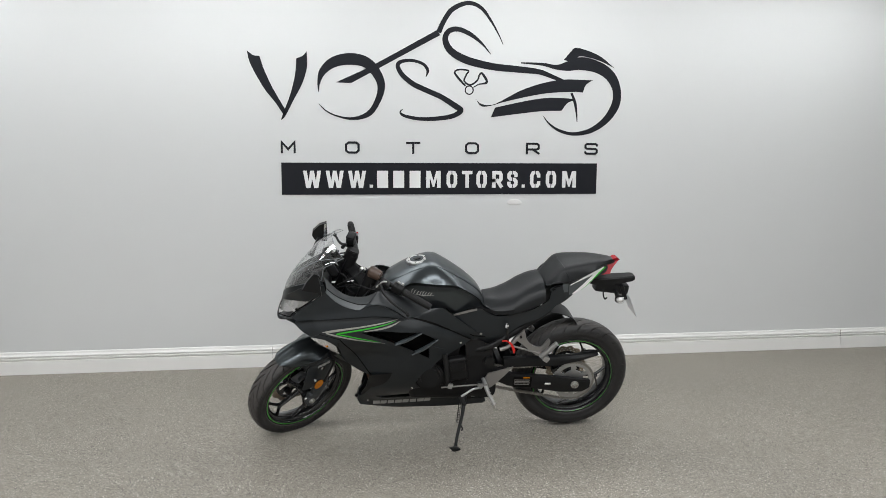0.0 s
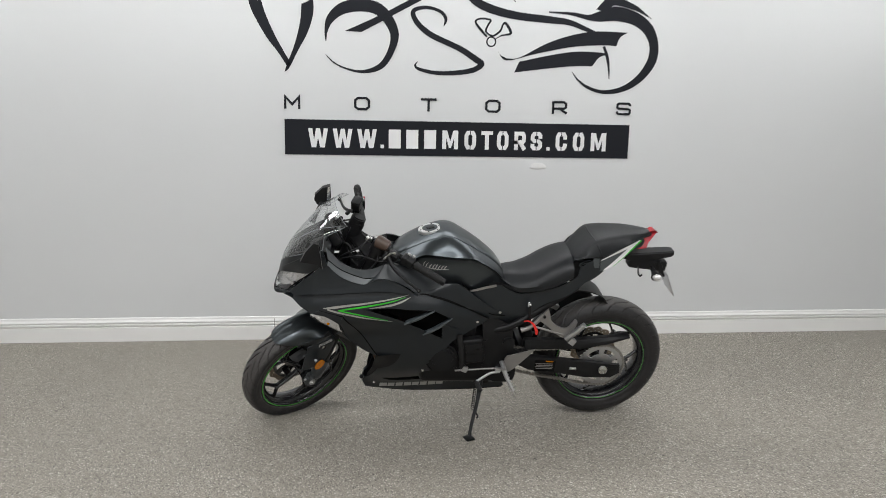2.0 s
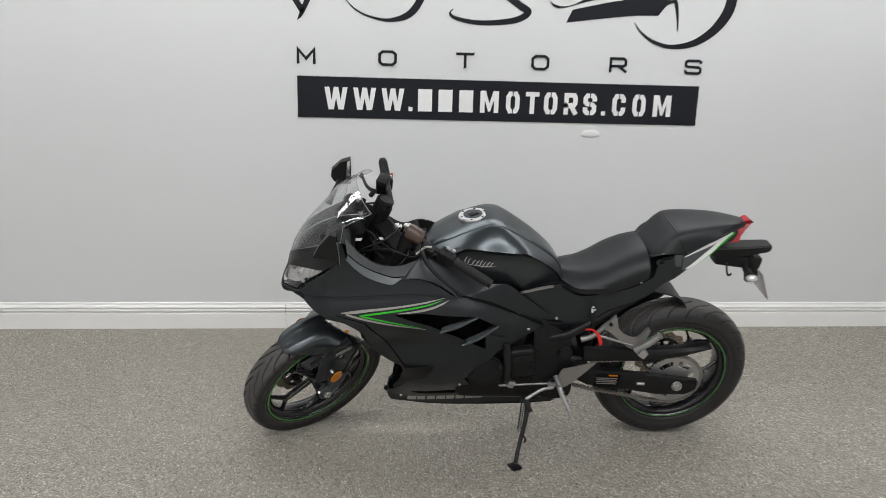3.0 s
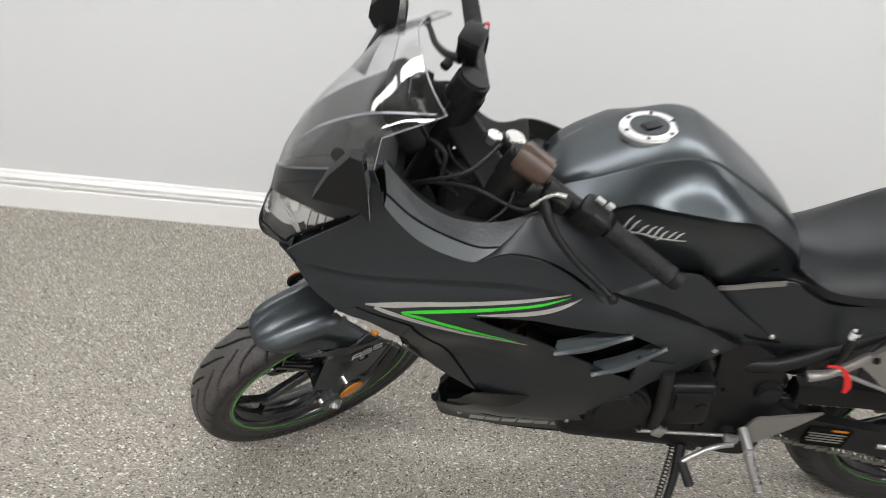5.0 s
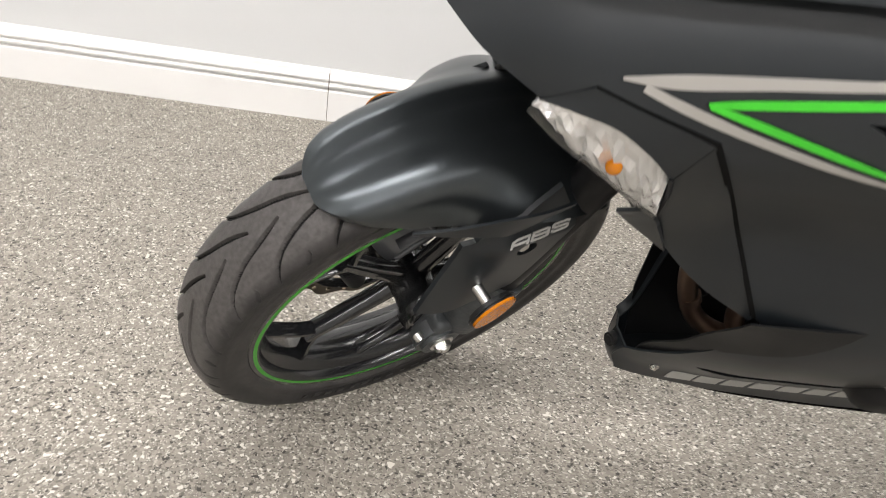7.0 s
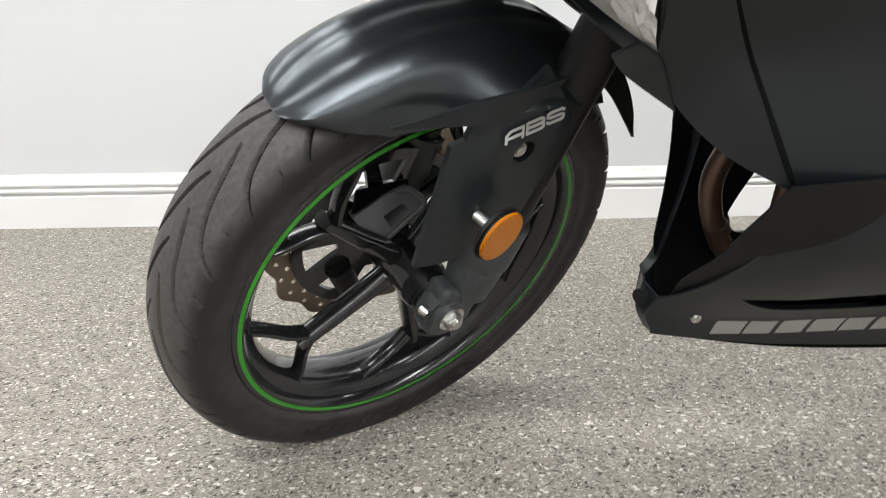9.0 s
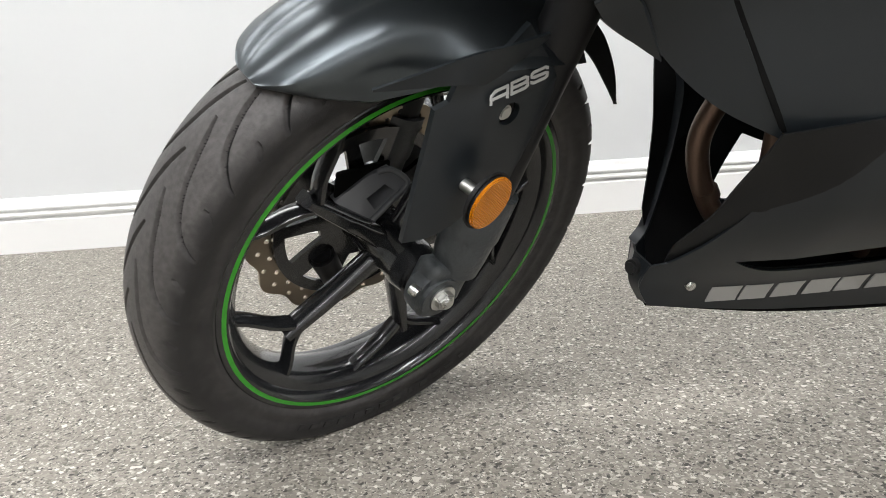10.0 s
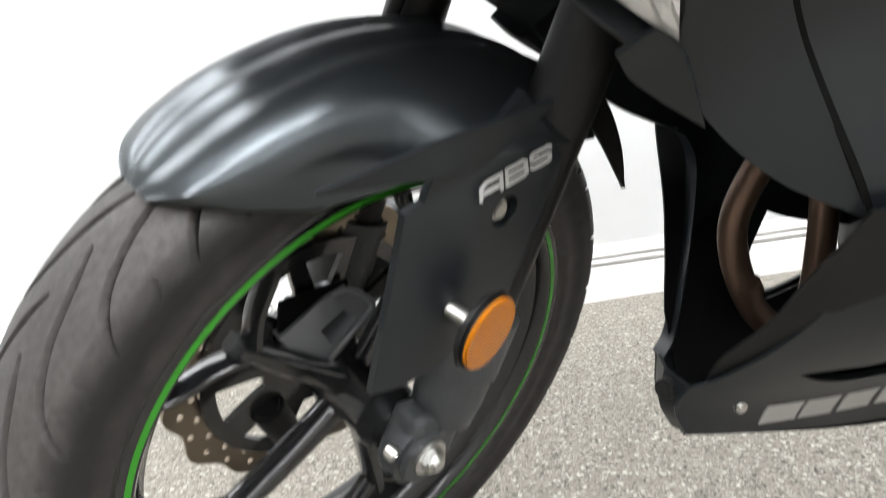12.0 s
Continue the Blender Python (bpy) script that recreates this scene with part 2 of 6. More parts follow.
def part(name, shape, mat, parent, label="", m=None, smooth=True):
    """Links a bmesh or (verts, faces) as one mesh object under parent."""
    if isinstance(shape, tuple):
        ob = mesh_object(name, shape[0], shape[1], mat, smooth)
    else:
        me = bpy.data.meshes.new(name)
        bmesh.ops.recalc_face_normals(shape, faces=shape.faces)
        shape.to_mesh(me)
        shape.free()
        me.materials.append(mat)
        if smooth:
            me.shade_smooth()
            me.set_sharp_from_angle(angle=radians(38))
        ob = new(name, me)
    ob.parent = parent
    if m is not None:
        ob.matrix_basis = m
    if label:
        ob["label"] = label
    return ob


def box(size, at=(0, 0, 0), rot=(0, 0, 0), bevel=0.003, segs=2, bm=None):
    bm = bm or bmesh.new()
    geo = bmesh.ops.create_cube(bm, size=1.0)["verts"]
    bmesh.ops.transform(bm, matrix=pose(*at, *rot) @ Matrix.Diagonal((*size, 1)), verts=geo)
    if bevel:
        edges = list({e for v in geo for e in v.link_edges})
        bmesh.ops.bevel(bm, geom=edges, offset=bevel, segments=segs, profile=0.6, affect="EDGES")
    return bm


def rod(a, b, r, r2=None, seg=16, bm=None, bevel=0.0):
    """A cylinder or cone from a to b."""
    bm = bm or bmesh.new()
    a, b = Vector(a), Vector(b)
    d = b - a
    m = Matrix.Translation((a + b) / 2) @ d.to_track_quat("Z", "Y").to_matrix().to_4x4()
    geo = bmesh.ops.create_cone(bm, cap_ends=True, segments=seg, radius1=r, radius2=r if r2 is None else r2, depth=d.length, matrix=m)["verts"]
    if bevel:
        edges = [e for e in {e for v in geo for e in v.link_edges} if len(e.link_faces) == 2 and e.calc_face_angle(0) > 0.8]
        bmesh.ops.bevel(bm, geom=edges, offset=bevel, segments=2, affect="EDGES")
    return bm


def spline(points, n=8, closed=False):
    """Catmull-Rom through the points, any dimension."""
    p = [np.array(q, float) for q in points]
    out, k = [], len(p)
    for i in range(k if closed else k - 1):
        a, b = p[i], p[(i + 1) % k]
        z = p[i - 1] if closed or i > 0 else a * 2 - b
        c = p[(i + 2) % k] if closed or i + 2 < k else b * 2 - a
        for j in range(n):
            t = j / n
            out.append(0.5 * (2 * a + (b - z) * t + (2 * z - 5 * a + 4 * b - c) * t ** 2 + (3 * a - z - 3 * b + c) * t ** 3))
    if not closed:
        out.append(p[-1])
    return out


def tube(points, r, seg=10, n=6, radii=None):
    """A round tube through the points."""
    path = [Vector(q) for q in spline(points, n)] if n > 1 else [Vector(q) for q in points]
    verts, faces, side = [], [], None
    for i, c in enumerate(path):
        d = (path[min(i + 1, len(path) - 1)] - path[max(i - 1, 0)]).normalized()
        if side is None:
            side = d.orthogonal().normalized()
        side = (side - d * side.dot(d)).normalized()
        up = d.cross(side)
        rr = r if radii is None else float(np.interp(i / (len(path) - 1), np.linspace(0, 1, len(radii)), radii))
        for k in range(seg):
            a = 2 * math.pi * k / seg
            verts.append(c + (side * math.cos(a) + up * math.sin(a)) * rr)
    for i in range(len(path) - 1):
        for k in range(seg):
            faces.append((i * seg + k, i * seg + (k + 1) % seg, (i + 1) * seg + (k + 1) % seg, (i + 1) * seg + k))
    faces.append(tuple(range(seg))[::-1])
    faces.append(tuple((len(path) - 1) * seg + k for k in range(seg)))
    return verts, faces


def revolve(profile, seg=96, closed=False):
    """Turns (radius, y) pairs round the y axis."""
    verts, faces, k = [], [], len(profile)
    for i in range(seg):
        a = 2 * math.pi * i / seg
        for r, y in profile:
            verts.append((r * math.cos(a), y, r * math.sin(a)))
    for i in range(seg):
        for j in range(k if closed else k - 1):
            faces.append((i * k + j, ((i + 1) % seg) * k + j, ((i + 1) % seg) * k + (j + 1) % k, i * k + (j + 1) % k))
    return verts, faces


def loft(sections, cap=True):
    """Joins equal rings of points."""
    k = len(sections[0])
    verts = [tuple(p) for s in sections for p in s]
    faces = [(i * k + j, i * k + (j + 1) % k, (i + 1) * k + (j + 1) % k, (i + 1) * k + j) for i in range(len(sections) - 1) for j in range(k)]
    if cap:
        faces.append(tuple(range(k))[::-1])
        faces.append(tuple((len(sections) - 1) * k + j for j in range(k)))
    return verts, faces


def inside(poly, x, z):
    c, j = False, len(poly) - 1
    for i in range(len(poly)):
        (xi, zi), (xj, zj) = poly[i], poly[j]
        if (zi > z) != (zj > z) and x < (xj - xi) * (z - zi) / (zj - zi) + xi:
            c = not c
        j = i
    return c


def dense(outline, step=0.012, smooth=True):
    """An outline made even; corners marked by a repeated point stay sharp."""
    runs, run, pts = [], [outline[0]], list(outline) + [outline[0]]
    for q in pts[1:]:
        if q == run[-1]:
            runs.append(run)
            run = [q]
        else:
            run.append(q)
    runs.append(run)
    out = []
    for run in runs:
        line = [tuple(q) for q in (spline(run, 8) if smooth and len(run) > 2 else run)]
        for a, b in zip(line, line[1:]):
            k = max(1, round(math.dist(a, b) / step))
            out += [(a[0] + (b[0] - a[0]) * i / k, a[1] + (b[1] - a[1]) * i / k) for i in range(k)]
    clean = [out[0]]
    for q in out[1:]:
        if math.dist(q, clean[-1]) > step * 0.3:
            clean.append(q)
    if math.dist(clean[0], clean[-1]) < step * 0.3:
        clean.pop()
    return clean


def shell(outline, depth, thick=0.004, holes=(), step=0.012, grid=0.018, side=-1, smooth=True, lift=0.0):
    """A panel: an outline in (x, z) laid on the surface y = side * depth(x, z), with holes and a real thickness."""
    from mathutils.geometry import delaunay_2d_cdt
    rings = [dense(outline, step, smooth)] + [dense(h, step, smooth) for h in holes]
    co, edges = [], []
    for ring in rings:
        s = len(co)
        co += [Vector(q) for q in ring]
        edges += [(s + i, s + (i + 1) % len(ring)) for i in range(len(ring))]
    xs, zs = [q[0] for q in rings[0]], [q[1] for q in rings[0]]
    x = min(xs) + grid * 0.37
    while x < max(xs):
        z = min(zs) + grid * 0.41
        while z < max(zs):
            if inside(rings[0], x, z) and not any(inside(h, x, z) for h in rings[1:]):
                if min(abs(x - q[0]) + abs(z - q[1]) for r in rings for q in r) > grid * 0.45:
                    co.append(Vector((x, z)))
            z += grid
        x += grid
    vs, _, fs, *_ = delaunay_2d_cdt(co, edges, [], 0, 1e-5)
    keep = []
    for f in fs:
        cx, cz = sum(vs[i].x for i in f) / len(f), sum(vs[i].y for i in f) / len(f)
        if inside(rings[0], cx, cz) and not any(inside(h, cx, cz) for h in rings[1:]):
            keep.append(tuple(f))
    n = len(vs)
    verts = [(v.x, side * (depth(v.x, v.y) + lift), v.y) for v in vs] + [(v.x, side * (depth(v.x, v.y) + lift - thick), v.y) for v in vs]
    count = {}
    for f in keep:
        for a, b in zip(f, f[1:] + f[:1]):
            count[(a, b)] = 1
    rim = [(a, b) for a, b in count if (b, a) not in count]
    faces = [f if side < 0 else f[::-1] for f in keep] + [tuple(n + i for i in (f[::-1] if side < 0 else f)) for f in keep]
    for a, b in rim:
        q = (a, n + a, n + b, b)
        faces.append(q if side < 0 else q[::-1])
    return verts, faces


def ribbon(line, depth, side=-1, lift=0.0, thick=0.003):
    """A tapering flat band along (x, z, width) on the surface y = side * depth."""
    s = [np.array(q) for q in spline(line, 8)]
    left, right = [], []
    for i, q in enumerate(s):
        d = s[min(i + 1, len(s) - 1)][:2] - s[max(i - 1, 0)][:2]
        d = d / (np.linalg.norm(d) + 1e-9)
        nrm = np.array([-d[1], d[0]]) * max(q[2], 0.0005) / 2
        left.append(q[:2] + nrm)
        right.append(q[:2] - nrm)
    k, verts, faces = len(s), [], []
    for lv in (lift, lift - thick):
        for row in (left, right):
            verts += [(p[0], side * (depth(p[0], p[1]) + lv), p[1]) for p in row]
    for i in range(k - 1):
        faces += [(i, i + 1, k + i + 1, k + i), (2 * k + i, 3 * k + i, 3 * k + i + 1, 2 * k + i + 1),
                  (i, 2 * k + i, 2 * k + i + 1, i + 1), (k + i, k + i + 1, 3 * k + i + 1, 3 * k + i)]
    faces += [(0, k, 3 * k, 2 * k), (k - 1, 3 * k - 1, 4 * k - 1, 2 * k - 1)]
    return verts, faces


def lettering(text, size, m, mat, name="lettering", parent=None, squeeze=1.0, extrude=0.0008, align="CENTER", bold=0.0):
    """Words in the built-in font as a thin solid mesh."""
    cu = bpy.data.curves.new(name, "FONT")
    cu.body, cu.size, cu.extrude, cu.align_x, cu.align_y = text, size, extrude, align, "CENTER"
    cu.offset = bold
    tmp = bpy.data.objects.new(name, cu)
    scene.collection.objects.link(tmp)
    bpy.context.view_layer.update()
    me = bpy.data.meshes.new_from_object(tmp)
    bpy.data.objects.remove(tmp)
    me.transform(Matrix.Diagonal((squeeze, 1, 1, 1)))
    me.materials.clear()
    me.materials.append(mat)
    ob = new(name, me)
    ob.parent = parent
    ob.matrix_basis = m
    return ob


GLYPHS = {"O": [[(.5, 0), (.8, 0), (1, .2), (1, .8), (.8, 1), (.2, 1), (0, .8), (0, .2), (.2, 0), (.5, 0)]], "T": [[(0, 1), (1, 1)], [(.5, 1), (.5, 0)]], "M": [[(0, 0), (0, 1), (.5, .3), (1, 1), (1, 0)]],
          "R": [[(0, 0), (0, 1), (.85, 1), (1, .85), (1, .52), (.85, .4), (0, .4)], [(.5, .4), (1, 0)]],
          "S": [[(1, .86), (1, .9), (.88, 1), (.12, 1), (0, .88), (0, .62), (.12, .52), (.88, .48), (1, .38), (1, .12), (.88, 0), (.12, 0), (0, .1), (0, .14)]],
          "s": [[(1, .81), (1, .88), (.8, 1), (.2, 1), (0, .86), (0, .64), (.2, .52), (.8, .48), (1, .36), (1, .12), (.8, 0), (.2, 0), (0, .12), (0, .19)]],
          "C": [[(1, .77), (1, .85), (.8, 1), (.2, 1), (0, .8), (0, .2), (.2, 0), (.8, 0), (1, .15), (1, .23)]],
          "A": [[(0, 0), (0, .7), (.25, 1), (1, 1), (1, 0)], [(0, .36), (1, .36)]],
          "B": [[(0, 0), (0, 1), (.85, 1), (1, .86), (1, .64), (.85, .5), (0, .5)], [(.85, .5), (1, .36), (1, .14), (.85, 0), (0, 0)]]}


def stroke_letter(c, w, h, pen, m, mat, parent, name="letter", thick=.0012, slant=0.0):
    """One squared, wide letter of even strokes as a thin solid, centred on m, in its xy plane."""
    verts, faces = [], []
    for j, line in enumerate(GLYPHS[c]):
        p = [np.array(((x - .5) * (w - pen) + slant * (y - .5) * h, (y - .5) * (h - pen))) for x, y in line]
        k, base = len(p), len(verts)
        for i, q in enumerate(p):
            d0 = (q - p[i - 1]) if i else (p[1] - q)
            d1 = (p[i + 1] - q) if i + 1 < k else (q - p[i - 1])
            d0, d1 = d0 / np.linalg.norm(d0), d1 / np.linalg.norm(d1)
            n0, n1 = np.array((-d0[1], d0[0])), np.array((-d1[1], d1[0]))
            mi = (n0 + n1) / max(np.linalg.norm(n0 + n1), 1e-6)
            mi = mi * pen / 2 / max(float(mi @ n0), .45)
            end = 0 if c == "O" else -d1 * pen / 2 if i == 0 else d0 * pen / 2 if i + 1 == k else 0
            for z in (j * .0003, thick + j * .0003):
                verts += [(*(q + mi + end), z), (*(q - mi + end), z)]
        for i in range(k - 1):
            a, b = base + 4 * i, base + 4 * i + 4
            faces += [(a + 2, a + 3, b + 3, b + 2), (a, b, b + 1, a + 1), (a, a + 2, b + 2, b), (a + 1, b + 1, b + 3, a + 3)]
        faces += [(base, base + 1, base + 3, base + 2), (base + 4 * k - 4, base + 4 * k - 2, base + 4 * k - 1, base + 4 * k - 3)]
    return part(name, (verts, faces), mat, parent, m=m, smooth=False)


# ---------- the room ----------
X0, X1, Y0, Y1, H = -3.8, 5.2, -2.4, 5.0, 2.8


def slab(name, lo, hi, mat, label, kind="structure", category=""):
    ob = mesh_object(name, *box_faces(lo, hi), mat, smooth=False)
    return tagged(ob, label, category, kind=kind)


def box_faces(lo, hi):
    v = [(x, y, z) for x in (lo[0], hi[0]) for y in (lo[1], hi[1]) for z in (lo[2], hi[2])]
    return v, [(0, 1, 3, 2), (4, 6, 7, 5), (0, 4, 5, 1), (2, 3, 7, 6), (0, 2, 6, 4), (1, 5, 7, 3)]


slab("floor", (X0 - .2, Y0 - .2, -0.15), (X1 + .2, Y1 + .2, 0.0), FLOOR, "grey epoxy floor strewn with cream and black chips", category="floor")
slab("wall_north", (X0 - .2, Y1, 0.0), (X1 + .2, Y1 + .2, H), WALL, "white painted display wall with a satin sheen", category="wall")
slab("wall_south", (X0 - .2, Y0 - .2, 0.0), (X1 + .2, Y0, H), GREYWALL, "plain grey wall closing the showroom", category="wall")
slab("wall_west", (X0 - .2, Y0, 0.0), (X0, Y1, H), GREYWALL, "plain grey side wall", category="wall")
slab("wall_east", (X1, Y0, 0.0), (X1 + .2, Y1, H), GREYWALL, "plain grey side wall", category="wall")
slab("ceiling", (X0 - .2, Y0 - .2, H), (X1 + .2, Y1 + .2, H + .15), CEIL, "plain dark grey ceiling", category="ceiling")


def baseboard(name, x0, x1):
    """A moulded skirting board along the display wall: flat face, two beads and a sloped cap."""
    prof = [(0.0, 0.0), (0.019, 0.0), (0.019, 0.083), (0.017, 0.0862), (0.005, 0.087), (0.005, 0.0925), (0.0165, 0.0942), (0.0185, 0.099), (0.0165, 0.1045), (0.005, 0.106), (0.005, 0.1105),
            (0.0145, 0.112), (0.0150, 0.116), (0.0125, 0.121), (0.008, 0.128), (0.006, 0.137), (0.0045, 0.1405), (0.0, 0.142)]
    verts = [(x, Y1 - d, z * 1.05) for x in (x0, x1) for d, z in prof]
    k = len(prof)
    faces = [(i, (i + 1) % k, k + (i + 1) % k, k + i) for i in range(k)] + [tuple(range(k))[::-1], tuple(range(k, 2 * k))]
    return tagged(mesh_object(name, verts, faces, TRIM, smooth=False), "white moulded baseboard with a fine joint", "baseboard", kind="structure")


for i, (a, b) in enumerate(((X0, -0.4805), (-0.4785, 3.7415), (3.7435, X1))):
    baseboard("baseboard" if i == 0 else f"baseboard_{i + 1}", a, b)


JOINT = material("dirty_joint", (0.10, 0.075, 0.05), rough=0.8, grain=0.3, grain_scale=200)
for i, x in enumerate((-0.4795, 3.7425)):
    slab("joint" if i == 0 else "joint_2", (x - .0009, Y1 - .0135, 0.001), (x + .0009, Y1 - .0002, 0.136), JOINT, "dirty butt joint between two baseboards", category="joint")


# bulge added to the wall, shaped to catch a small bright spot
SPOT_GLOSS = material("glossy_wall_paint", (0.66, 0.66, 0.65), rough=0.24, spread=0.02, blotch=2)
dome, ring_n = [], 24
for i in range(9):
    f = i / 8
    dome += [(1.190 + .055 * math.cos(a) * (1 - f ** 1.6), Y1 + .001 - .007 * math.sin(f * math.pi / 2), 1.112 + (.030 if math.sin(a) > 0 else .014) * math.sin(a) * (1 - f ** 1.6)) for a in np.linspace(0, 2 * math.pi, ring_n + 1)[:-1]]
dome_f = [(i * ring_n + j, i * ring_n + (j + 1) % ring_n, (i + 1) * ring_n + (j + 1) % ring_n, (i + 1) * ring_n + j) for i in range(8) for j in range(ring_n)]
tagged(mesh_object("wall_spot_bulge", dome, dome_f, SPOT_GLOSS), "small glossy bulge added to the white wall for a bright spot", "blister", kind="structure")


def ceiling_light(x, y, watts, length=0.4, width=1.75):
    """A surface-mounted LED panel: white tray and a glowing diffuser, with the lamp that it stands for."""
    root = tagged(new("ceiling_light"), "white surface-mounted LED panel on the ceiling", "ceiling light", "ceiling lights")
    root.location = (x, y, H)
    part("tray", box((width + .04, length + .04, 0.05), (0, 0, -0.025), bevel=0.004), TRIM, root)
    glow = bpy.data.materials.get("led_diffuser")
    if not glow:
        glow = material("led_diffuser", (0.9, 0.9, 0.9), rough=0.6)
        b = glow.node_tree.nodes["Principled BSDF"]
        b.inputs["Emission Color"].default_value, b.inputs["Emission Strength"].default_value = (*LAMP_TINT, 1), 6.0
    part("diffuser", box((width, length, 0.006), (0, 0, -0.053), bevel=0.001), glow, root, "glowing opal diffuser")
    la = bpy.data.lights.new("panel_lamp", "AREA")
    la.shape, la.size, la.size_y, la.energy, la.color = "RECTANGLE", width, length, watts, LAMP_TINT
    lo = new("panel_lamp", la)
    lo.parent = root
    lo.location = (0, 0, -0.062)


for x in (-2.6, -0.65, 1.3, 3.25):
    for y, watts in ((-1.4, LAMP * 0.9), (1.5, LAMP * 1.6), (4.35, LAMP * 0.42)):
        ceiling_light(x, y, watts)


# ---------- the wall sign ----------
def flat(x, z):
    return -Y1


sign = tagged(new("wall_sign"), "black vinyl motorcycle emblem with lettering on a white wall", "wall sign")
sign.location = (0.6939, Y1, 1.1753)
sign.scale = (1.0362, 1.0, 1.0302)
INV = Matrix.Translation((-0.65, -Y1, -1.14))


def decal(name, poly=None, stroke=None, mat=VINYL, lift=0.002):
    shape = shell(poly, flat, 0.0015, step=0.012, grid=0.05, lift=lift) if poly else ribbon(stroke, flat, lift=lift, thick=0.0015)
    return part(name, shape, mat, sign, m=INV, smooth=False)


decal("emblem_shape", [(-0.592, 2.043), (-0.555, 2.016), (-0.517, 2.013), (-0.517, 2.013), (-0.492, 1.933), (-0.447, 1.829), (-0.394, 1.731), (-0.361, 1.671), (-0.376, 1.647), (-0.376, 1.647), (-0.426, 1.724), (-0.493, 1.812), (-0.552, 1.916), (-0.581, 1.984), (-0.592, 2.043)])
decal("emblem_shape", [(-0.226, 2.047), (-0.251, 2.019), (-0.291, 2.001), (-0.291, 2.001), (-0.301, 1.900), (-0.333, 1.777), (-0.375, 1.671), (-0.395, 1.615), (-0.395, 1.615), (-0.365, 1.643), (-0.313, 1.742), (-0.256, 1.848), (-0.225, 1.953), (-0.226, 2.047)])
decal("emblem_shape", [(-0.047, 1.857), (-0.047, 1.857), (0.050, 1.854), (0.050, 1.854), (0.621, 2.167), (0.621, 2.167), (0.599, 2.198), (0.599, 2.198), (0.192, 1.972), (-0.047, 1.857)], lift=0.0022)
decal("emblem_shape", [(0.855, 1.770), (0.881, 1.741), (0.934, 1.727), (1.001, 1.742), (1.151, 1.822), (1.301, 1.874), (1.453, 1.901), (1.645, 1.899), (1.645, 1.899), (1.600, 1.869), (1.579, 1.818), (1.579, 1.818), (1.494, 1.821), (1.303, 1.805), (1.077, 1.757), (0.945, 1.720), (0.889, 1.723), (0.855, 1.770)], lift=0.0024)
decal("emblem_shape", [(0.987, 1.712), (1.190, 1.757), (1.342, 1.780), (1.495, 1.777), (1.526, 1.766), (1.526, 1.766), (1.477, 1.748), (1.436, 1.696), (1.436, 1.696), (1.306, 1.692), (1.116, 1.669), (0.958, 1.647), (0.958, 1.647), (0.987, 1.712)])
decal("emblem_shape", [(1.442, 2.028), (1.486, 2.079), (1.531, 2.108), (1.678, 2.063), (1.793, 1.981), (1.793, 1.981), (1.679, 2.030), (1.551, 2.054), (1.515, 2.014), (1.442, 2.028)], lift=0.0024)
decal("emblem_stroke", stroke=[(-0.155, 1.796, 0.004), (-0.153, 1.856, 0.019), (-0.127, 1.926, 0.046), (-0.058, 1.983, 0.065), (0.042, 2.005, 0.073), (0.138, 1.989, 0.069), (0.202, 1.933, 0.061), (0.241, 1.845, 0.050), (0.218, 1.745, 0.038), (0.159, 1.662, 0.034), (0.060, 1.630, 0.019), (-0.037, 1.644, 0.011), (-0.108, 1.676, 0.008), (-0.157, 1.722, 0.004)])
decal("emblem_stroke", stroke=[(0.610, 2.184, 0.034), (0.646, 2.261, 0.031), (0.700, 2.332, 0.031), (0.798, 2.372, 0.027), (0.883, 2.346, 0.023), (0.950, 2.266, 0.015), (1.003, 2.179, 0.008), (1.033, 2.116, 0.004)])
decal("emblem_stroke", stroke=[(0.529, 1.901, 0.004), (0.540, 1.943, 0.019), (0.511, 1.982, 0.019), (0.445, 2.003, 0.019), (0.380, 1.998, 0.023), (0.347, 1.973, 0.027), (0.372, 1.917, 0.031), (0.437, 1.861, 0.034), (0.511, 1.825, 0.034), (0.628, 1.776, 0.034), (0.721, 1.719, 0.038), (0.759, 1.690, 0.034), (0.703, 1.653, 0.031), (0.591, 1.635, 0.027), (0.480, 1.634, 0.023), (0.389, 1.652, 0.019), (0.363, 1.674, 0.011), (0.378, 1.695, 0.004)])
decal("emblem_stroke", stroke=[(0.952, 2.054, 0.004), (0.892, 2.121, 0.015), (0.818, 2.176, 0.027), (0.737, 2.207, 0.031), (0.675, 2.192, 0.034), (0.653, 2.139, 0.038), (0.690, 2.069, 0.046), (0.794, 2.013, 0.050), (0.961, 1.976, 0.046), (1.148, 1.960, 0.042), (1.281, 1.947, 0.034), (1.376, 1.915, 0.027), (1.454, 1.887, 0.019)])
decal("emblem_stroke", stroke=[(1.314, 1.659, 0.004), (1.354, 1.611, 0.011), (1.424, 1.566, 0.019), (1.522, 1.544, 0.023), (1.638, 1.566, 0.034), (1.740, 1.634, 0.046), (1.807, 1.734, 0.057), (1.814, 1.834, 0.057), (1.768, 1.926, 0.069), (1.681, 1.983, 0.076), (1.565, 2.007, 0.084), (1.470, 1.988, 0.061), (1.394, 1.980, 0.031), (1.298, 1.997, 0.019), (1.155, 2.003, 0.008)])
decal("emblem_stroke", stroke=[(1.502, 1.814, 0.015), (1.527, 1.752, 0.019), (1.541, 1.678, 0.011), (1.546, 1.622, 0.004)], lift=0.0022)
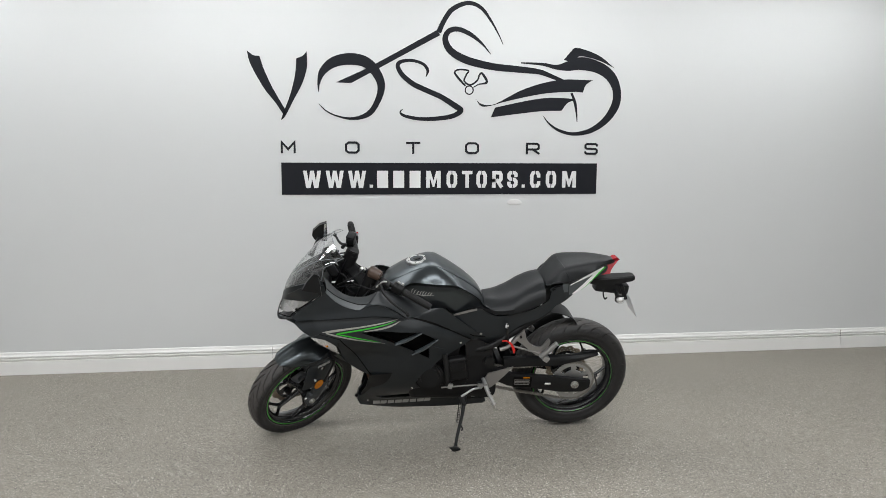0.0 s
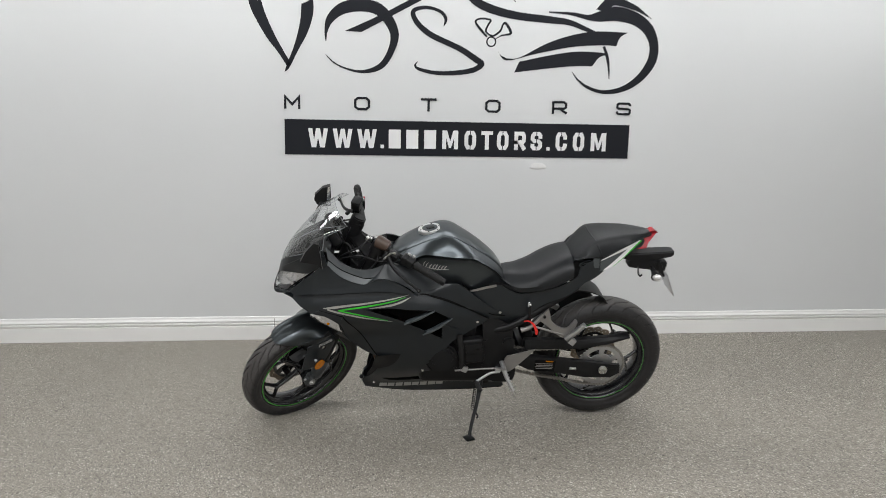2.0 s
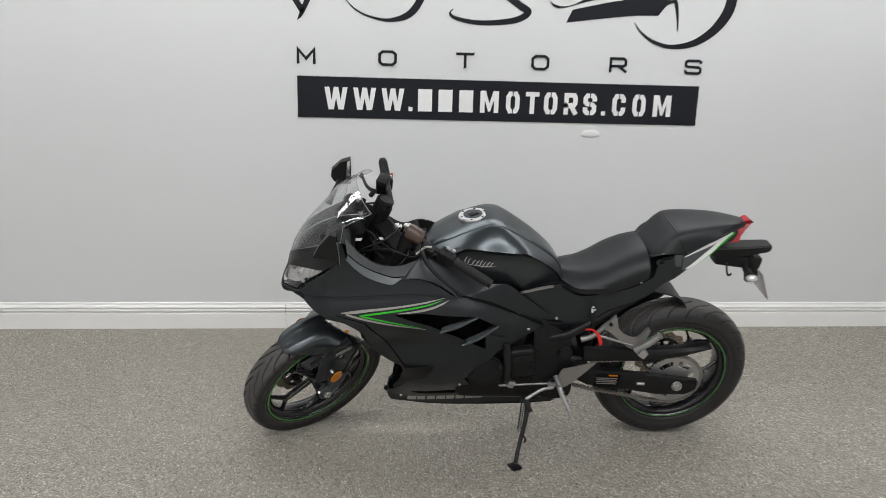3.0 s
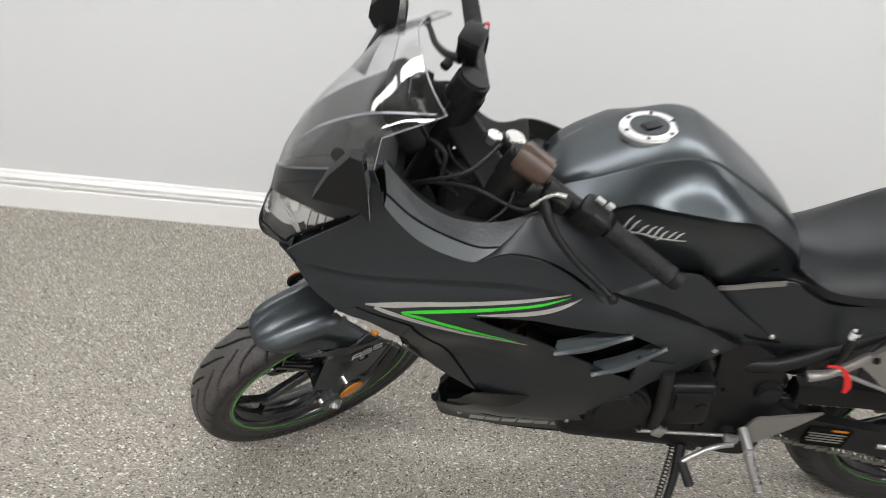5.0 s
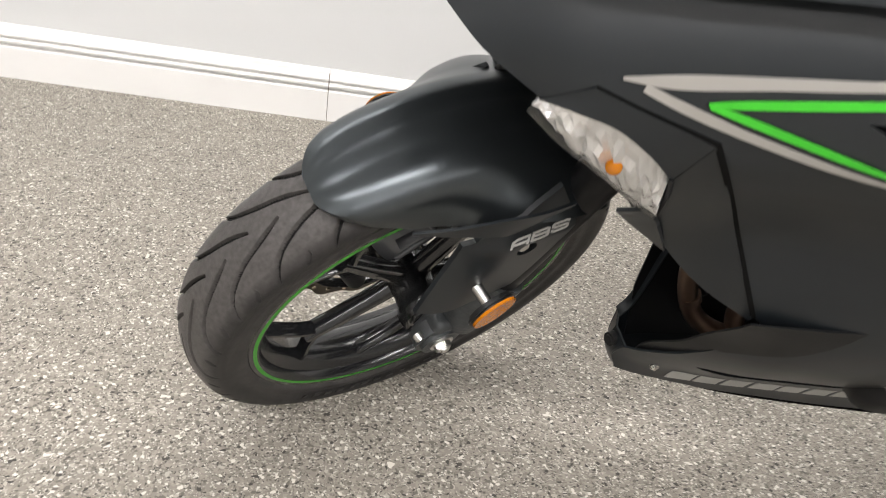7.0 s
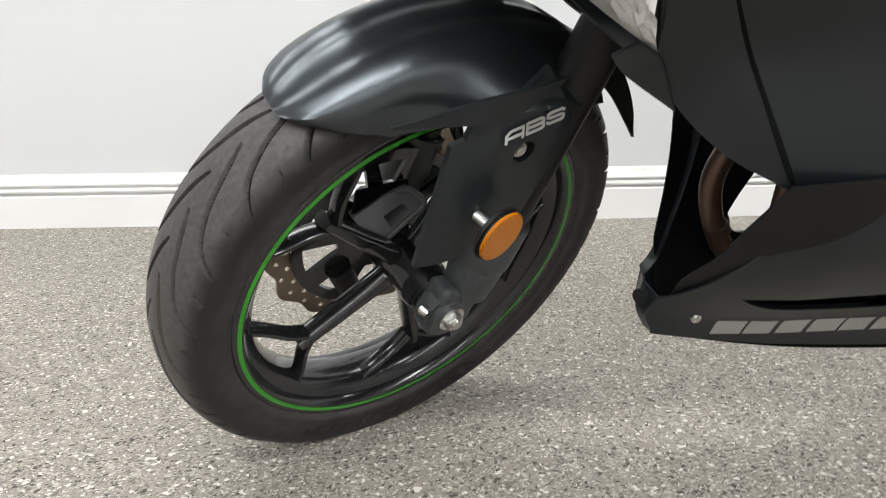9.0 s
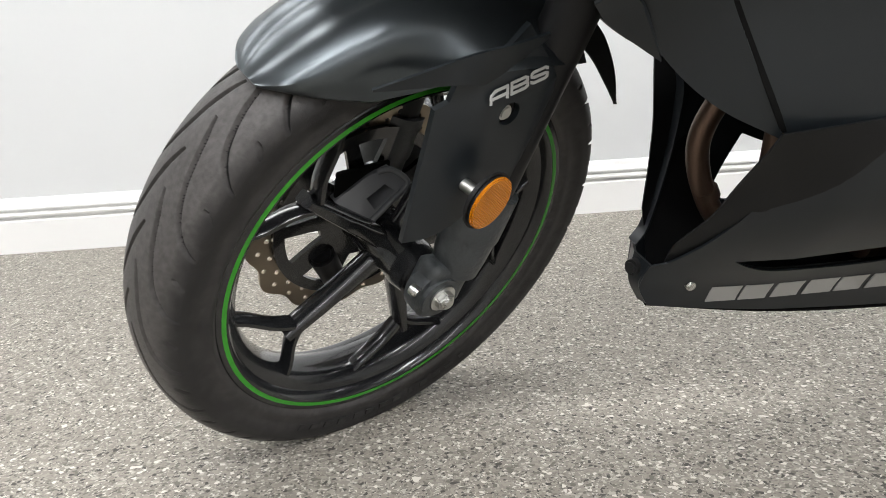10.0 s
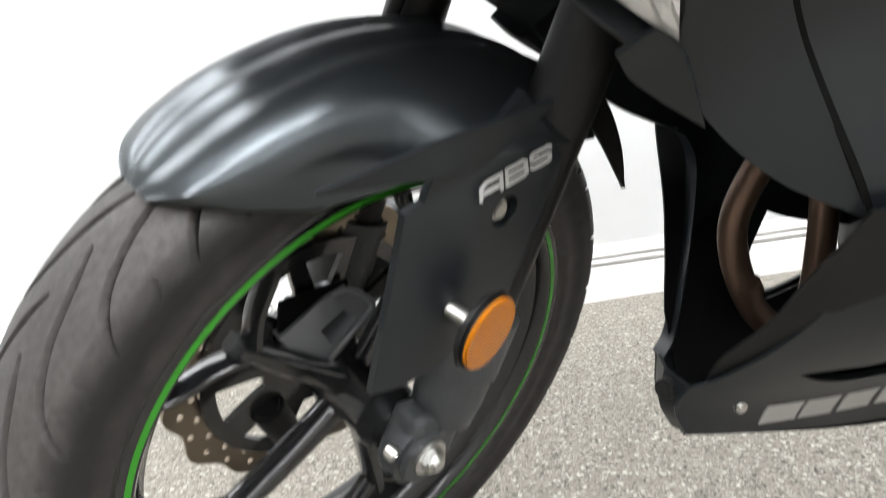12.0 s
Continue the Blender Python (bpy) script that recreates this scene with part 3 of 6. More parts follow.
decal("emblem_stroke", stroke=[(0.787, 1.849, 0.011), (0.743, 1.895, 0.015), (0.716, 1.934, 0.011), (0.746, 1.952, 0.011), (0.805, 1.946, 0.011), (0.791, 1.917, 0.011), (0.780, 1.878, 0.011), (0.821, 1.856, 0.011), (0.865, 1.885, 0.011), (0.880, 1.921, 0.011), (0.898, 1.929, 0.015), (0.929, 1.875, 0.015), (0.876, 1.860, 0.008), (0.836, 1.838, 0.004)])
decal("emblem_stroke", stroke=[(0.813 + 0.026 * math.sin(a), 1.822 + 0.027 * math.cos(a), 0.008) for a in np.linspace(0, 2 * math.pi, 13)])
part("banner", box((2.094, 0.003, 0.207), (0.648, Y1 - 0.0018, 1.2435), bevel=0), VINYL, sign, "black banner with pale lettering", INV, smooth=False)
UPRIGHT = Matrix.Rotation(radians(90), 4, "X")
for x, c in zip((-0.353, 0.053, 0.447, 0.836, 1.247, 1.650), "MOTORS"):
    stroke_letter(c, 0.094, 0.078, 0.0140, INV @ Matrix.Translation((x, Y1 - 0.002, 1.445)) @ UPRIGHT, VINYL, sign)
SOLID = {"M": [(0, 0), (0, 1), (.30, 1), (.5, .42), (.70, 1), (1, 1), (1, 0), (.75, 0), (.75, .60), (.56, .06), (.44, .06), (.25, .60), (.25, 0)],
         "W": [(0, 1), (.17, 0), (.40, 0), (.5, .52), (.60, 0), (.83, 0), (1, 1), (.79, 1), (.70, .40), (.60, 1), (.40, 1), (.30, .40), (.21, 1)],
         "T": [(0, 1), (1, 1), (1, .80), (.67, .80), (.67, 0), (.33, 0), (.33, .80), (0, .80)], ".": [(0, 0), (0, .19), (1, .19), (1, 0)]}


def block_letter(c, w, h, m, mat, parent):
    """One heavy letter cut from a single outline."""
    p = [((x - .5) * w, (y - .5) * h) for x, y in SOLID[c]]
    k = len(p)
    verts = [(x, y, 0) for x, y in p] + [(x, y, .0012) for x, y in p]
    return part("letter", (verts, [tuple(range(k)), tuple(range(2 * k - 1, k - 1, -1))] + [(i, i + k, (i + 1) % k + k, (i + 1) % k) for i in range(k)]), mat, parent, m=m, smooth=False)


for x, c in ((-.2057, "W"), (-.0615, "W"), (.0820, "W"), (.1726, "."), (.5807, "M"), (.7031, "O"), (.8054, "T"), (.9029, "O"), (1.0098, "R"), (1.1119, "S"), (1.1862, "."), (1.2678, "C"), (1.3766, "O"), (1.5022, "M")):
    at = INV @ Matrix.Translation((x, Y1 - .0042, 1.2395)) @ UPRIGHT
    if c in SOLID:
        block_letter(c, {"M": .096, "W": .116, "T": .070, ".": .021}[c], .112, at, WHITE, sign)
    else:
        stroke_letter("s" if c == "S" else c, .071, .112, .0235, at, WHITE, sign)
        if c != "R":
            part("stencil_bridge", box((.0045, .0012, .122), (x, Y1 - .0062, 1.2395), bevel=0), VINYL, sign, m=INV, smooth=False)
# the trade name inside the address stays a row of plain blocks
for x in (.2468, .3518, .4591):
    part("name_block", box((.072, .0012, .112), (x, Y1 - .0042, 1.2395), bevel=0.0), WHITE, sign, m=INV, smooth=False)


# ---------- the motorcycle: x runs back, y to its right, z up, leaning on its side stand ----------
bike = tagged(new("motorcycle"), "satin black sport motorcycle with green accents leaning on its side stand", "motorcycle")
bike.matrix_basis = pose(-0.2045, 3.7962, -0.016, 14.0, -1.28, -0.82) @ Matrix.Scale(1.005, 4)
# the steered front end: origin at the front axle, turned to the left lock
FORK = pose(-0.0092, 0.0241, 0.2791, 17.04, -4.07, 30.33)


def curve_fn(xs, ys):
    """A smooth monotone curve through the table."""
    xs, ys = np.array(xs, float), np.array(ys, float)
    d = np.diff(ys) / np.diff(xs)
    m = np.zeros(len(xs))
    m[0], m[-1] = d[0], d[-1]
    for i in range(1, len(xs) - 1):
        if d[i - 1] * d[i] > 0:
            m[i] = 2 * d[i - 1] * d[i] / (d[i - 1] + d[i])

    def f(x):
        x = min(max(x, xs[0]), xs[-1])
        i = min(int(np.searchsorted(xs, x, side="right")) - 1, len(xs) - 2)
        h = xs[i + 1] - xs[i]
        t = (x - xs[i]) / h
        return float((1 + 2 * t) * (1 - t) ** 2 * ys[i] + t * (1 - t) ** 2 * h * m[i] + t * t * (3 - 2 * t) * ys[i + 1] + t * t * (t - 1) * h * m[i + 1])
    return f


def ease(t):
    t = min(max(t, 0.0), 1.0)
    return t * t * (3 - 2 * t)


HALF = curve_fn([.12, .16, .20, .25, .30, .35, .44, .56, .66, .70, .76, .83, .90, .96], [.014, .024, .037, .070, .108, .139, .172, .197, .216, .219, .208, .202, .19, .17])
PLAN = curve_fn([-.115, -.10, -.08, -.05, -.016, .05, .10, .16, .55, .71, .79, .9, 1], [0, .16, .34, .53, .70, .88, .98, 1, 1, .80, .66, .52, .45])
CHIN = curve_fn([.265, .285, .33, .42], [.35, .55, .82, 1])
CREASE = curve_fn([0, .08, .18, .28, .37, .45, .53, .60, .75], [.755, .782, .790, .793, .795, .786, .767, .75, .66])


def skin(x, z):
    """Half width of the fairing."""
    c = ease((0.47 - z) / 0.12)
    return HALF(z) * PLAN(x) * (1 - c + c * CHIN(x))


def low_skin(x, z):
    """The lower fairing, hollowed under the upper cowl's overhang."""
    waist = .036 * ease((.68 - z) / .13) * ease((z - .24) / .32) * ease((.54 - x) / .26)
    return skin(x, z) - 0.022 * min(max((z - CREASE(x) + 0.055) / 0.055, 0), 1) ** 1.6 - waist


def top_skin(x, z):
    """The upper cowl, its lower edge flared out and its upper edge rolled in."""
    return skin(x, z) + 0.010 * ease(1 - (z - CREASE(x)) / 0.032)


def both(name, outline, depth, mat, label="", thick=0.004, holes=(), lift=0.0, sides=(-1, 1), parent=None, **kw):
    return [part(name, shell(outline, depth, thick, holes, side=s, lift=lift, **kw), mat, parent or bike, label) for s in sides]


def arm_beam(points, w, h, w2):
    """A cast wheel arm through (x, z, y) points: a narrow ridge outside, sloping cheeks and a flat back."""
    line = [np.array(q) for q in spline(points, 4)]
    k, secs = len(line), []
    for i, (x, z, y) in enumerate(line):
        d = line[min(i + 1, k - 1)][:2] - line[max(i - 1, 0)][:2]
        d = d / np.linalg.norm(d)
        ww = w + (w2 - w) * (i / (k - 1)) ** .7
        secs.append([(x - d[1] * u * ww, y + v * h, z + d[0] * u * ww) for u, v in ((-.22, -.5), (.22, -.5), (.36, -.40), (.50, .05), (.50, .35), (.40, .5), (-.40, .5), (-.50, .35), (-.50, .05), (-.36, -.40))])
    return loft(secs)


def strip(a, b, n=10, thick=0.003):
    """A sheet between two smooth 3D lines."""
    la, lb = spline(a, n), spline(b, n)
    k = len(la)
    verts, faces, m = [], [], 5
    for p, q in zip(la, lb):
        for j in range(m):
            verts.append(p + (q - p) * j / (m - 1))
    g = len(verts)
    for i in range(k - 1):
        for j in range(m - 1):
            faces.append((i * m + j, (i + 1) * m + j, (i + 1) * m + j + 1, i * m + j + 1))
    nrm = np.zeros((g, 3))
    for f in faces:
        c = np.cross(verts[f[1]] - verts[f[0]], verts[f[3]] - verts[f[0]])
        for i in f:
            nrm[i] += c
    nrm /= np.linalg.norm(nrm, axis=1)[:, None] + 1e-12
    verts += [verts[i] - nrm[i] * thick for i in range(g)]
    faces += [tuple(g + i for i in f[::-1]) for f in faces]
    ring = [j for j in range(m)] + [i * m + m - 1 for i in range(1, k)] + [(k - 1) * m + j for j in range(m - 2, -1, -1)] + [i * m for i in range(k - 2, 0, -1)]
    for p, q in zip(ring, ring[1:] + ring[:1]):
        faces.append((q, p, g + p, g + q))
    return verts, faces


def mirrored(line):
    return [(x, -y, z) for x, y, z in line]


def bolt(at, parent, r=0.006, out=(0, -1, 0), mat=None, name="bolt"):
    a = Vector(at)
    o = Vector(out).normalized()
    bm = rod(a - o * 0.004, a + o * 0.003, r, seg=14, bevel=0.0012)
    rod(a + o * 0.002, a + o * 0.0045, r * 0.62, seg=6, bm=bm)
    return part(name, bm, mat or STEEL, parent)


# --- wheels ---
def tyre_mesh(R, w, hw, rows, pitches, across):
    """A sport tyre: beads, sidewalls and a round crown into which the tread grooves are really sunk."""
    prof = [(-hw + .004, .2215), (-hw - .002, .2265), (-hw - .006, .232), (-w * .93, .243), (-w * .99, .254), (-w, .262)]
    side = [tuple(q) for q in spline(prof, 4)[:-1]]
    crown = [(w * math.sin(v * math.pi / 2), R - (R - .262) * (1 - math.cos(v * math.pi / 2))) for v in np.linspace(-1, 1, across)]
    line = side + crown + [(-y, r) for y, r in side[::-1]]
    k = len(line)
    ys, rs = np.array([q[0] for q in line]), np.array([q[1] for q in line])
    arc = np.concatenate([[0], np.cumsum(np.hypot(np.diff(ys), np.diff(rs)))])
    arc = arc - arc[k // 2]
    full = arc[k - 1 - len(side)]
    pitch = 2 * np.pi / pitches
    T, A = np.meshgrid(np.linspace(0, pitch, rows, endpoint=False), arc, indexing="ij")
    sink = np.zeros_like(T)
    # each groove: turn in degrees and share of the half crown, from near the middle out to the shoulder
    lines = [([(0, .045), (3.3, .145), (7.0, .235), (11.0, .315), (14.6, .415), (17.9, .53), (20.2, .66), (22.2, .82), (23.4, .96)], .0024, 1.0), ([(13.2, .76), (13.9, .84), (15.2, .93)], .0018, .7)]
    for sd in (1, -1):
        base = radians(6.75 + (0 if sd < 0 else 7.5))
        for knots, width, depth in lines:
            path = np.array(spline(knots, 6))
            f = np.linspace(0, 1, len(path))
            gx, gy = np.radians(path[:, 0]) * R, path[:, 1] * full
            px0, py = np.mod(T - base, pitch) * R, A * sd
            for turn in (0, 1):
                px = px0 + turn * pitch * R
                for a in range(len(path) - 1):
                    ax, ay, bx, by = gx[a], gy[a], gx[a + 1], gy[a + 1]
                    h = np.clip(((px - ax) * (bx - ax) + (py - ay) * (by - ay)) / ((bx - ax) ** 2 + (by - ay) ** 2), 0, 1)
                    d = np.hypot(px - ax - h * (bx - ax), py - ay - h * (by - ay))
                    along = f[a] + h * (f[a + 1] - f[a])
                    taper = np.clip(np.minimum(.42 + 3.5 * along, .50 + 2.2 * (1 - along)), 0, 1)
                    fade = depth * np.clip(.40 + 5 * (1 - along), 0, 1)
                    sink = np.maximum(sink, fade * np.clip((width * taper - d) / .0013 + .5, 0, 1))
    sink[:, np.abs(arc) > full * 1.04] = 0
    sink = np.tile(sink, (pitches, 1))
    seg = rows * pitches
    th = (np.arange(seg) * 2 * np.pi / seg)[:, None]
    rad = rs[None, :] - 0.0055 * sink
    verts = np.stack([rad * np.cos(th), np.broadcast_to(ys[None, :], rad.shape), rad * np.sin(th)], -1).reshape(-1, 3).tolist()
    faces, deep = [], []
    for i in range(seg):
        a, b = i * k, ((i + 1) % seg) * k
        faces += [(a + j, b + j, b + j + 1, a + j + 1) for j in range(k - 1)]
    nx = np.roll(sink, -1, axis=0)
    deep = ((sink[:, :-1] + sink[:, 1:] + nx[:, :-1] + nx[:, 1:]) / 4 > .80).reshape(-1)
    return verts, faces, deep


def wheel(name, R, w, hw, m, disc_side, disc_r, rows, pitches, across, spin):
    prof = [(.2265, -hw), (.2240, -hw - .002), (.2120, -hw - .001), (.2085, -hw + .003), (.2065, -hw + .011), (.1960, -hw + .018), (.1915, -hw + .030), (.190, 0)]
    prof = prof + [(r, -y) for r, y in prof[-2::-1]]
    outer = [(.205, hw - .012), (.196, 0), (.205, -hw + .012)]
    rim = part(name, revolve(prof + outer, 144, closed=True), RIM, bike, "gloss black cast wheel with a thin green rim line", m)
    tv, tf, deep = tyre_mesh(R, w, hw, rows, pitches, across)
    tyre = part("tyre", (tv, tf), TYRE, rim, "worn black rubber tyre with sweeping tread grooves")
    # groove floors: no scuffing, and shade put into their colour
    tyre.data.materials.append(GROOVE_SHADE)
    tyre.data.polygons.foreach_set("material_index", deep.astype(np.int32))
    for s in (-1, 1):
        wide = .2192 if name == "front_wheel" else .2162
        ring = [(wide, s * (hw + .0017)), (.2144, s * (hw + .0019)), (.2144, s * (hw - .001)), (wide, s * (hw - .001))]
        part("rim_stripe", revolve(ring if s < 0 else ring[::-1], 144, closed=True), GREEN, rim, "bright green rim tape")
    part("hub", revolve([(.012, -hw - .012), (.030, -hw - .012), (.031, -hw - .006), (.029, -hw + .012), (.030, -.018), (.032, 0), (.032, .018), (.032, hw - .012), (.033, hw + .006), (.030, hw + .012), (.012, hw + .012)], 48, closed=True), RIM, rim)
    for i in range(5):
        a = radians(spin + 72 * i)

        def at(r, off, y=0.0):
            return (r * math.cos(a + off), r * math.sin(a + off), y)
        v1, f1 = arm_beam([at(.026, 0, -.010), at(.060, .0, -.011), at(.105, 0, -.012), at(.140, 0, -.012), at(.156, 0, -.012)], .027, .023, .0145)
        for end in (radians(-24), radians(17)):
            v2, f2 = arm_beam([at(.142, end * .10, -.012), at(.160, end * .42, -.012), at(.182, end * .82, -.013), at(.201, end, -.013)], .0105, .019, .0090)
            f1 = f1 + [tuple(len(v1) + q for q in f) for f in f2]
            v1 = v1 + v2
        part("spoke", (v1, f1), RIM, rim, "Y-shaped cast spoke")
    yd = disc_side * (hw + .020)
    wave = [((disc_r + .0045 * math.cos(14 * a)) * math.cos(a), (disc_r + .0045 * math.cos(14 * a)) * math.sin(a)) for a in np.linspace(0, 2 * math.pi, 145)[:-1]]
    holes = [[(disc_r - .034) * math.cos(a), (disc_r - .034) * math.sin(a)] for a in np.linspace(0, 2 * math.pi, 61)[:-1]]
    drilled = [[tuple(q) for q in holes]]
    for i in range(56):
        a, rr = 2 * math.pi * (i + .25) / 56, disc_r - (.010, .022)[i % 2]
        drilled.append([(rr * math.cos(a) + .0034 * math.cos(b), rr * math.sin(a) + .0034 * math.sin(b)) for b in np.linspace(0, 2 * math.pi, 9)[:-1]])
    part("brake_disc", shell(wave, lambda x, z: abs(yd), .0045, drilled, step=0.004, grid=0.03, side=disc_side, smooth=False), DISC, rim, "drilled petal brake disc of bronzed steel", smooth=False)
    reach = disc_r - .026
    arc = lambda r, lo, hi, n: [(r * math.cos(q), r * math.sin(q)) for q in np.linspace(lo, hi, n)]
    cuts = [arc(.032, 0, 2 * math.pi, 25)[:-1]]
    for i in range(5):
        a = radians(spin + 36 + 72 * i)
        cuts += [arc(reach * .88, a - .44, a - .06, 6) + arc(reach * .56, a - .16, a - .34, 4), arc(reach * .88, a + .10, a + .52, 6) + arc(reach * .50, a + .40, a + .16, 4)]
    part("disc_carrier", shell(arc(reach, 0, 2 * math.pi, 91)[:-1], lambda x, z: abs(yd) - .006 - .10 * max(0, .07 - math.hypot(x, z)), .006, cuts, step=.006, grid=.014, side=disc_side, smooth=False), RIM, rim, "black five-armed disc carrier")
    return rim


front_wheel = wheel("front_wheel", 0.289, 0.052, 0.042, FORK, 1, 0.143, 68, 24, 181, 204)
rear_wheel = wheel("rear_wheel", 0.312, 0.068, 0.056, pose(1.408, -0.006, 0.306), 1, 0.110, 30, 24, 121, 62)

for i, a in enumerate(range(232, 296, 5)):
    c = radians(a)
    part("sidewall_mark", box((.013 if i % 4 else .007, .0014, .010), (.2475 * math.cos(c), -.0512, .2475 * math.sin(c)), (0, 90 - a, 0), .0005, 1), TYRE, front_wheel, smooth=False)

# --- front fork, fender and brake (built round the front axle) ---


def front(name, shape, mat, label="", parent=None, smooth=True):
    return part(name, shape, mat, parent or bike, label, None if parent else FORK, smooth)


def leg(z, y, dx=0.0):
    return (0.022 + 0.40 * z + dx, y, z)


for s in (-1, 1):
    y = s * 0.088 if s < 0 else 0.078
    lower = front("fork_leg", rod(leg(.05, y), leg(.27, y), .025, .025, seg=28, bevel=.003), DARKMETAL, "black fork leg")
    front("stanchion", rod(leg(.25, y), leg(.70, y), .0255, seg=28), DARKMETAL, "black upper fork tube", lower)
    front("sleeve", tube([leg(.015, y, .002), leg(.035, y), leg(.060, y), leg(.064, y), leg(.11, y)], .03, 32, 4, [.026, .029, .030, .032, .032]), TRIMBLACK, "matt black cast fork bottom", lower)
    bm = rod((-.002, y - s * .012, 0), (-.002, y + s * .020, 0), .030, seg=32, bevel=.006)
    box((.058, .034, .05), leg(.008, y, -.016), (0, 24, 0), .010, 3, bm)
    front("axle_lug", bm, TRIMBLACK, parent=lower)
    front("pinch_bolt", rod((-.031, y + s * .004, .020), (-.028, y + s * .014, .018), .0065, seg=14, bevel=.0015), STEEL, parent=lower)
    front("fork_cap", rod(leg(.695, y), leg(.715, y), .026, seg=24, bevel=.003), DARKMETAL, parent=lower)
spacer = bmesh.new()
rod((0, -.048, 0), (0, -.070, 0), .031, .027, seg=36, bm=spacer, bevel=.003)
rod((0, -.069, 0), (0, -.073, 0), .021, seg=32, bm=spacer)
front("wheel_spacer", spacer, RIM, "black wheel bearing boss")
front("axle_collar", rod((0, -.072, 0), (0, -.082, 0), .0125, seg=24, bevel=.001), STEEL)
axle = front("axle", rod((0, -.108, 0), (0, .118, 0), .010, seg=20), STEEL)
bm = rod((0, -.1175, 0), (0, -.108, 0), .0118, seg=6, bevel=.0015)
rod((0, -.110, 0), (0, -.1065, 0), .0160, seg=24, bm=bm)
rod((0, -.1205, 0), (0, -.115, 0), .0072, seg=18, bm=bm, bevel=.0015)
front("axle_nut", bm, STEEL, "zinc-plated axle nut", axle)

GUARD = [(.026, .262), (.026, .262), (-.001, .267), (-.001, .267), (-.008, .245), (-.008, .245), (-.020, .239), (-.020, .239), (-.046, .094), (-.046, .094), (-.022, .098), (.014, .113), (.014, .113), (.072, .129), (.072, .129), (.090, .163), (.104, .206), (.104, .241), (.104, .241), (.101, .250), (.082, .290), (.082, .290), (.054, .277), (.026, .262)]
CREST = 0.240


def guard_skin(x, z):
    """Flat over the fork leg, bent inward past its edges and folded along a crease under the lettering."""
    axis = 0.018 + 0.22 * (z - .1)
    out = max(abs(x - axis - .012) - .030, 0)
    fold = max(z - CREST - .03 * (x - .04), 0)
    return 0.1165 - 1.6 * out ** 1.5 * (1 - ease((z - .24) / .03)) - .48 * fold - .05 * max(CREST - z, 0)


for s in (-1, 1):
    hole = [(.050 + .0118 * math.cos(a), .222 + .0118 * math.sin(a)) for a in np.linspace(0, 2 * math.pi, 21)[:-1]]
    guard = front("fork_guard", shell(GUARD, guard_skin if s < 0 else (lambda x, z: guard_skin(x, z) - .020), .006, [hole], step=.005, grid=.008, side=s), FAIRING, "satin black fork guard")
    if s < 0:
        front("guard_flap", strip([(-0.071, s * 0.080, 0.268), (-0.039, s * 0.094, 0.279), (0.004, s * 0.106, 0.289), (0.044, s * 0.113, 0.292), (0.084, s * 0.113, 0.292)], [(-0.071, s * 0.080, 0.266), (-0.036, s * 0.094, 0.266), (0.003, s * 0.107, 0.264), (0.028, s * 0.108, 0.260), (0.084, s * 0.112, 0.287)], 8, .003), FAIRING, "satin black flap under the fender", guard)
    front("guard_flange", rod((.050, s * .098, .222), (.050, s * .1075, .222), .0135, seg=24, bevel=.002), PLASTIC, parent=guard)
    front("bolt", rod((.0475, s * .104, .2225), (.0475, s * .1145, .2225), .0074, seg=20, bevel=.002), STEEL, parent=guard)
    tilt, mid_r = Vector((.15, s * 1.0, -.04)).normalized(), Vector((.0137, s * .1400, .1555))
    stem = front("reflector", rod(mid_r - tilt * .004, mid_r + tilt * .0045, .0298, seg=40, bevel=.003), PLASTIC, "round amber reflector in a black cup")
    front("lens", rod(mid_r + tilt * .003, mid_r + tilt * .0070, .0272, seg=40, bevel=.001), AMBER, "ribbed amber lens", stem)
    front("stud", rod(mid_r - tilt * .030, mid_r - tilt * .002, .0062, seg=16, bevel=.001), STEEL, parent=stem)
for i, c in enumerate("ABS"):
    stroke_letter(c, .0205, .0112, .0025, FORK @ pose(.0335 + .0232 * i, -guard_skin(.0335 + .0232 * i, .2475 + .0022 * i) - .0035, .2475 + .0022 * i, 0, -5, 0) @ pose(0, 0, 0, 65, 0, 0), GREYDEC, bike, "abs_letter", .0008, .25)


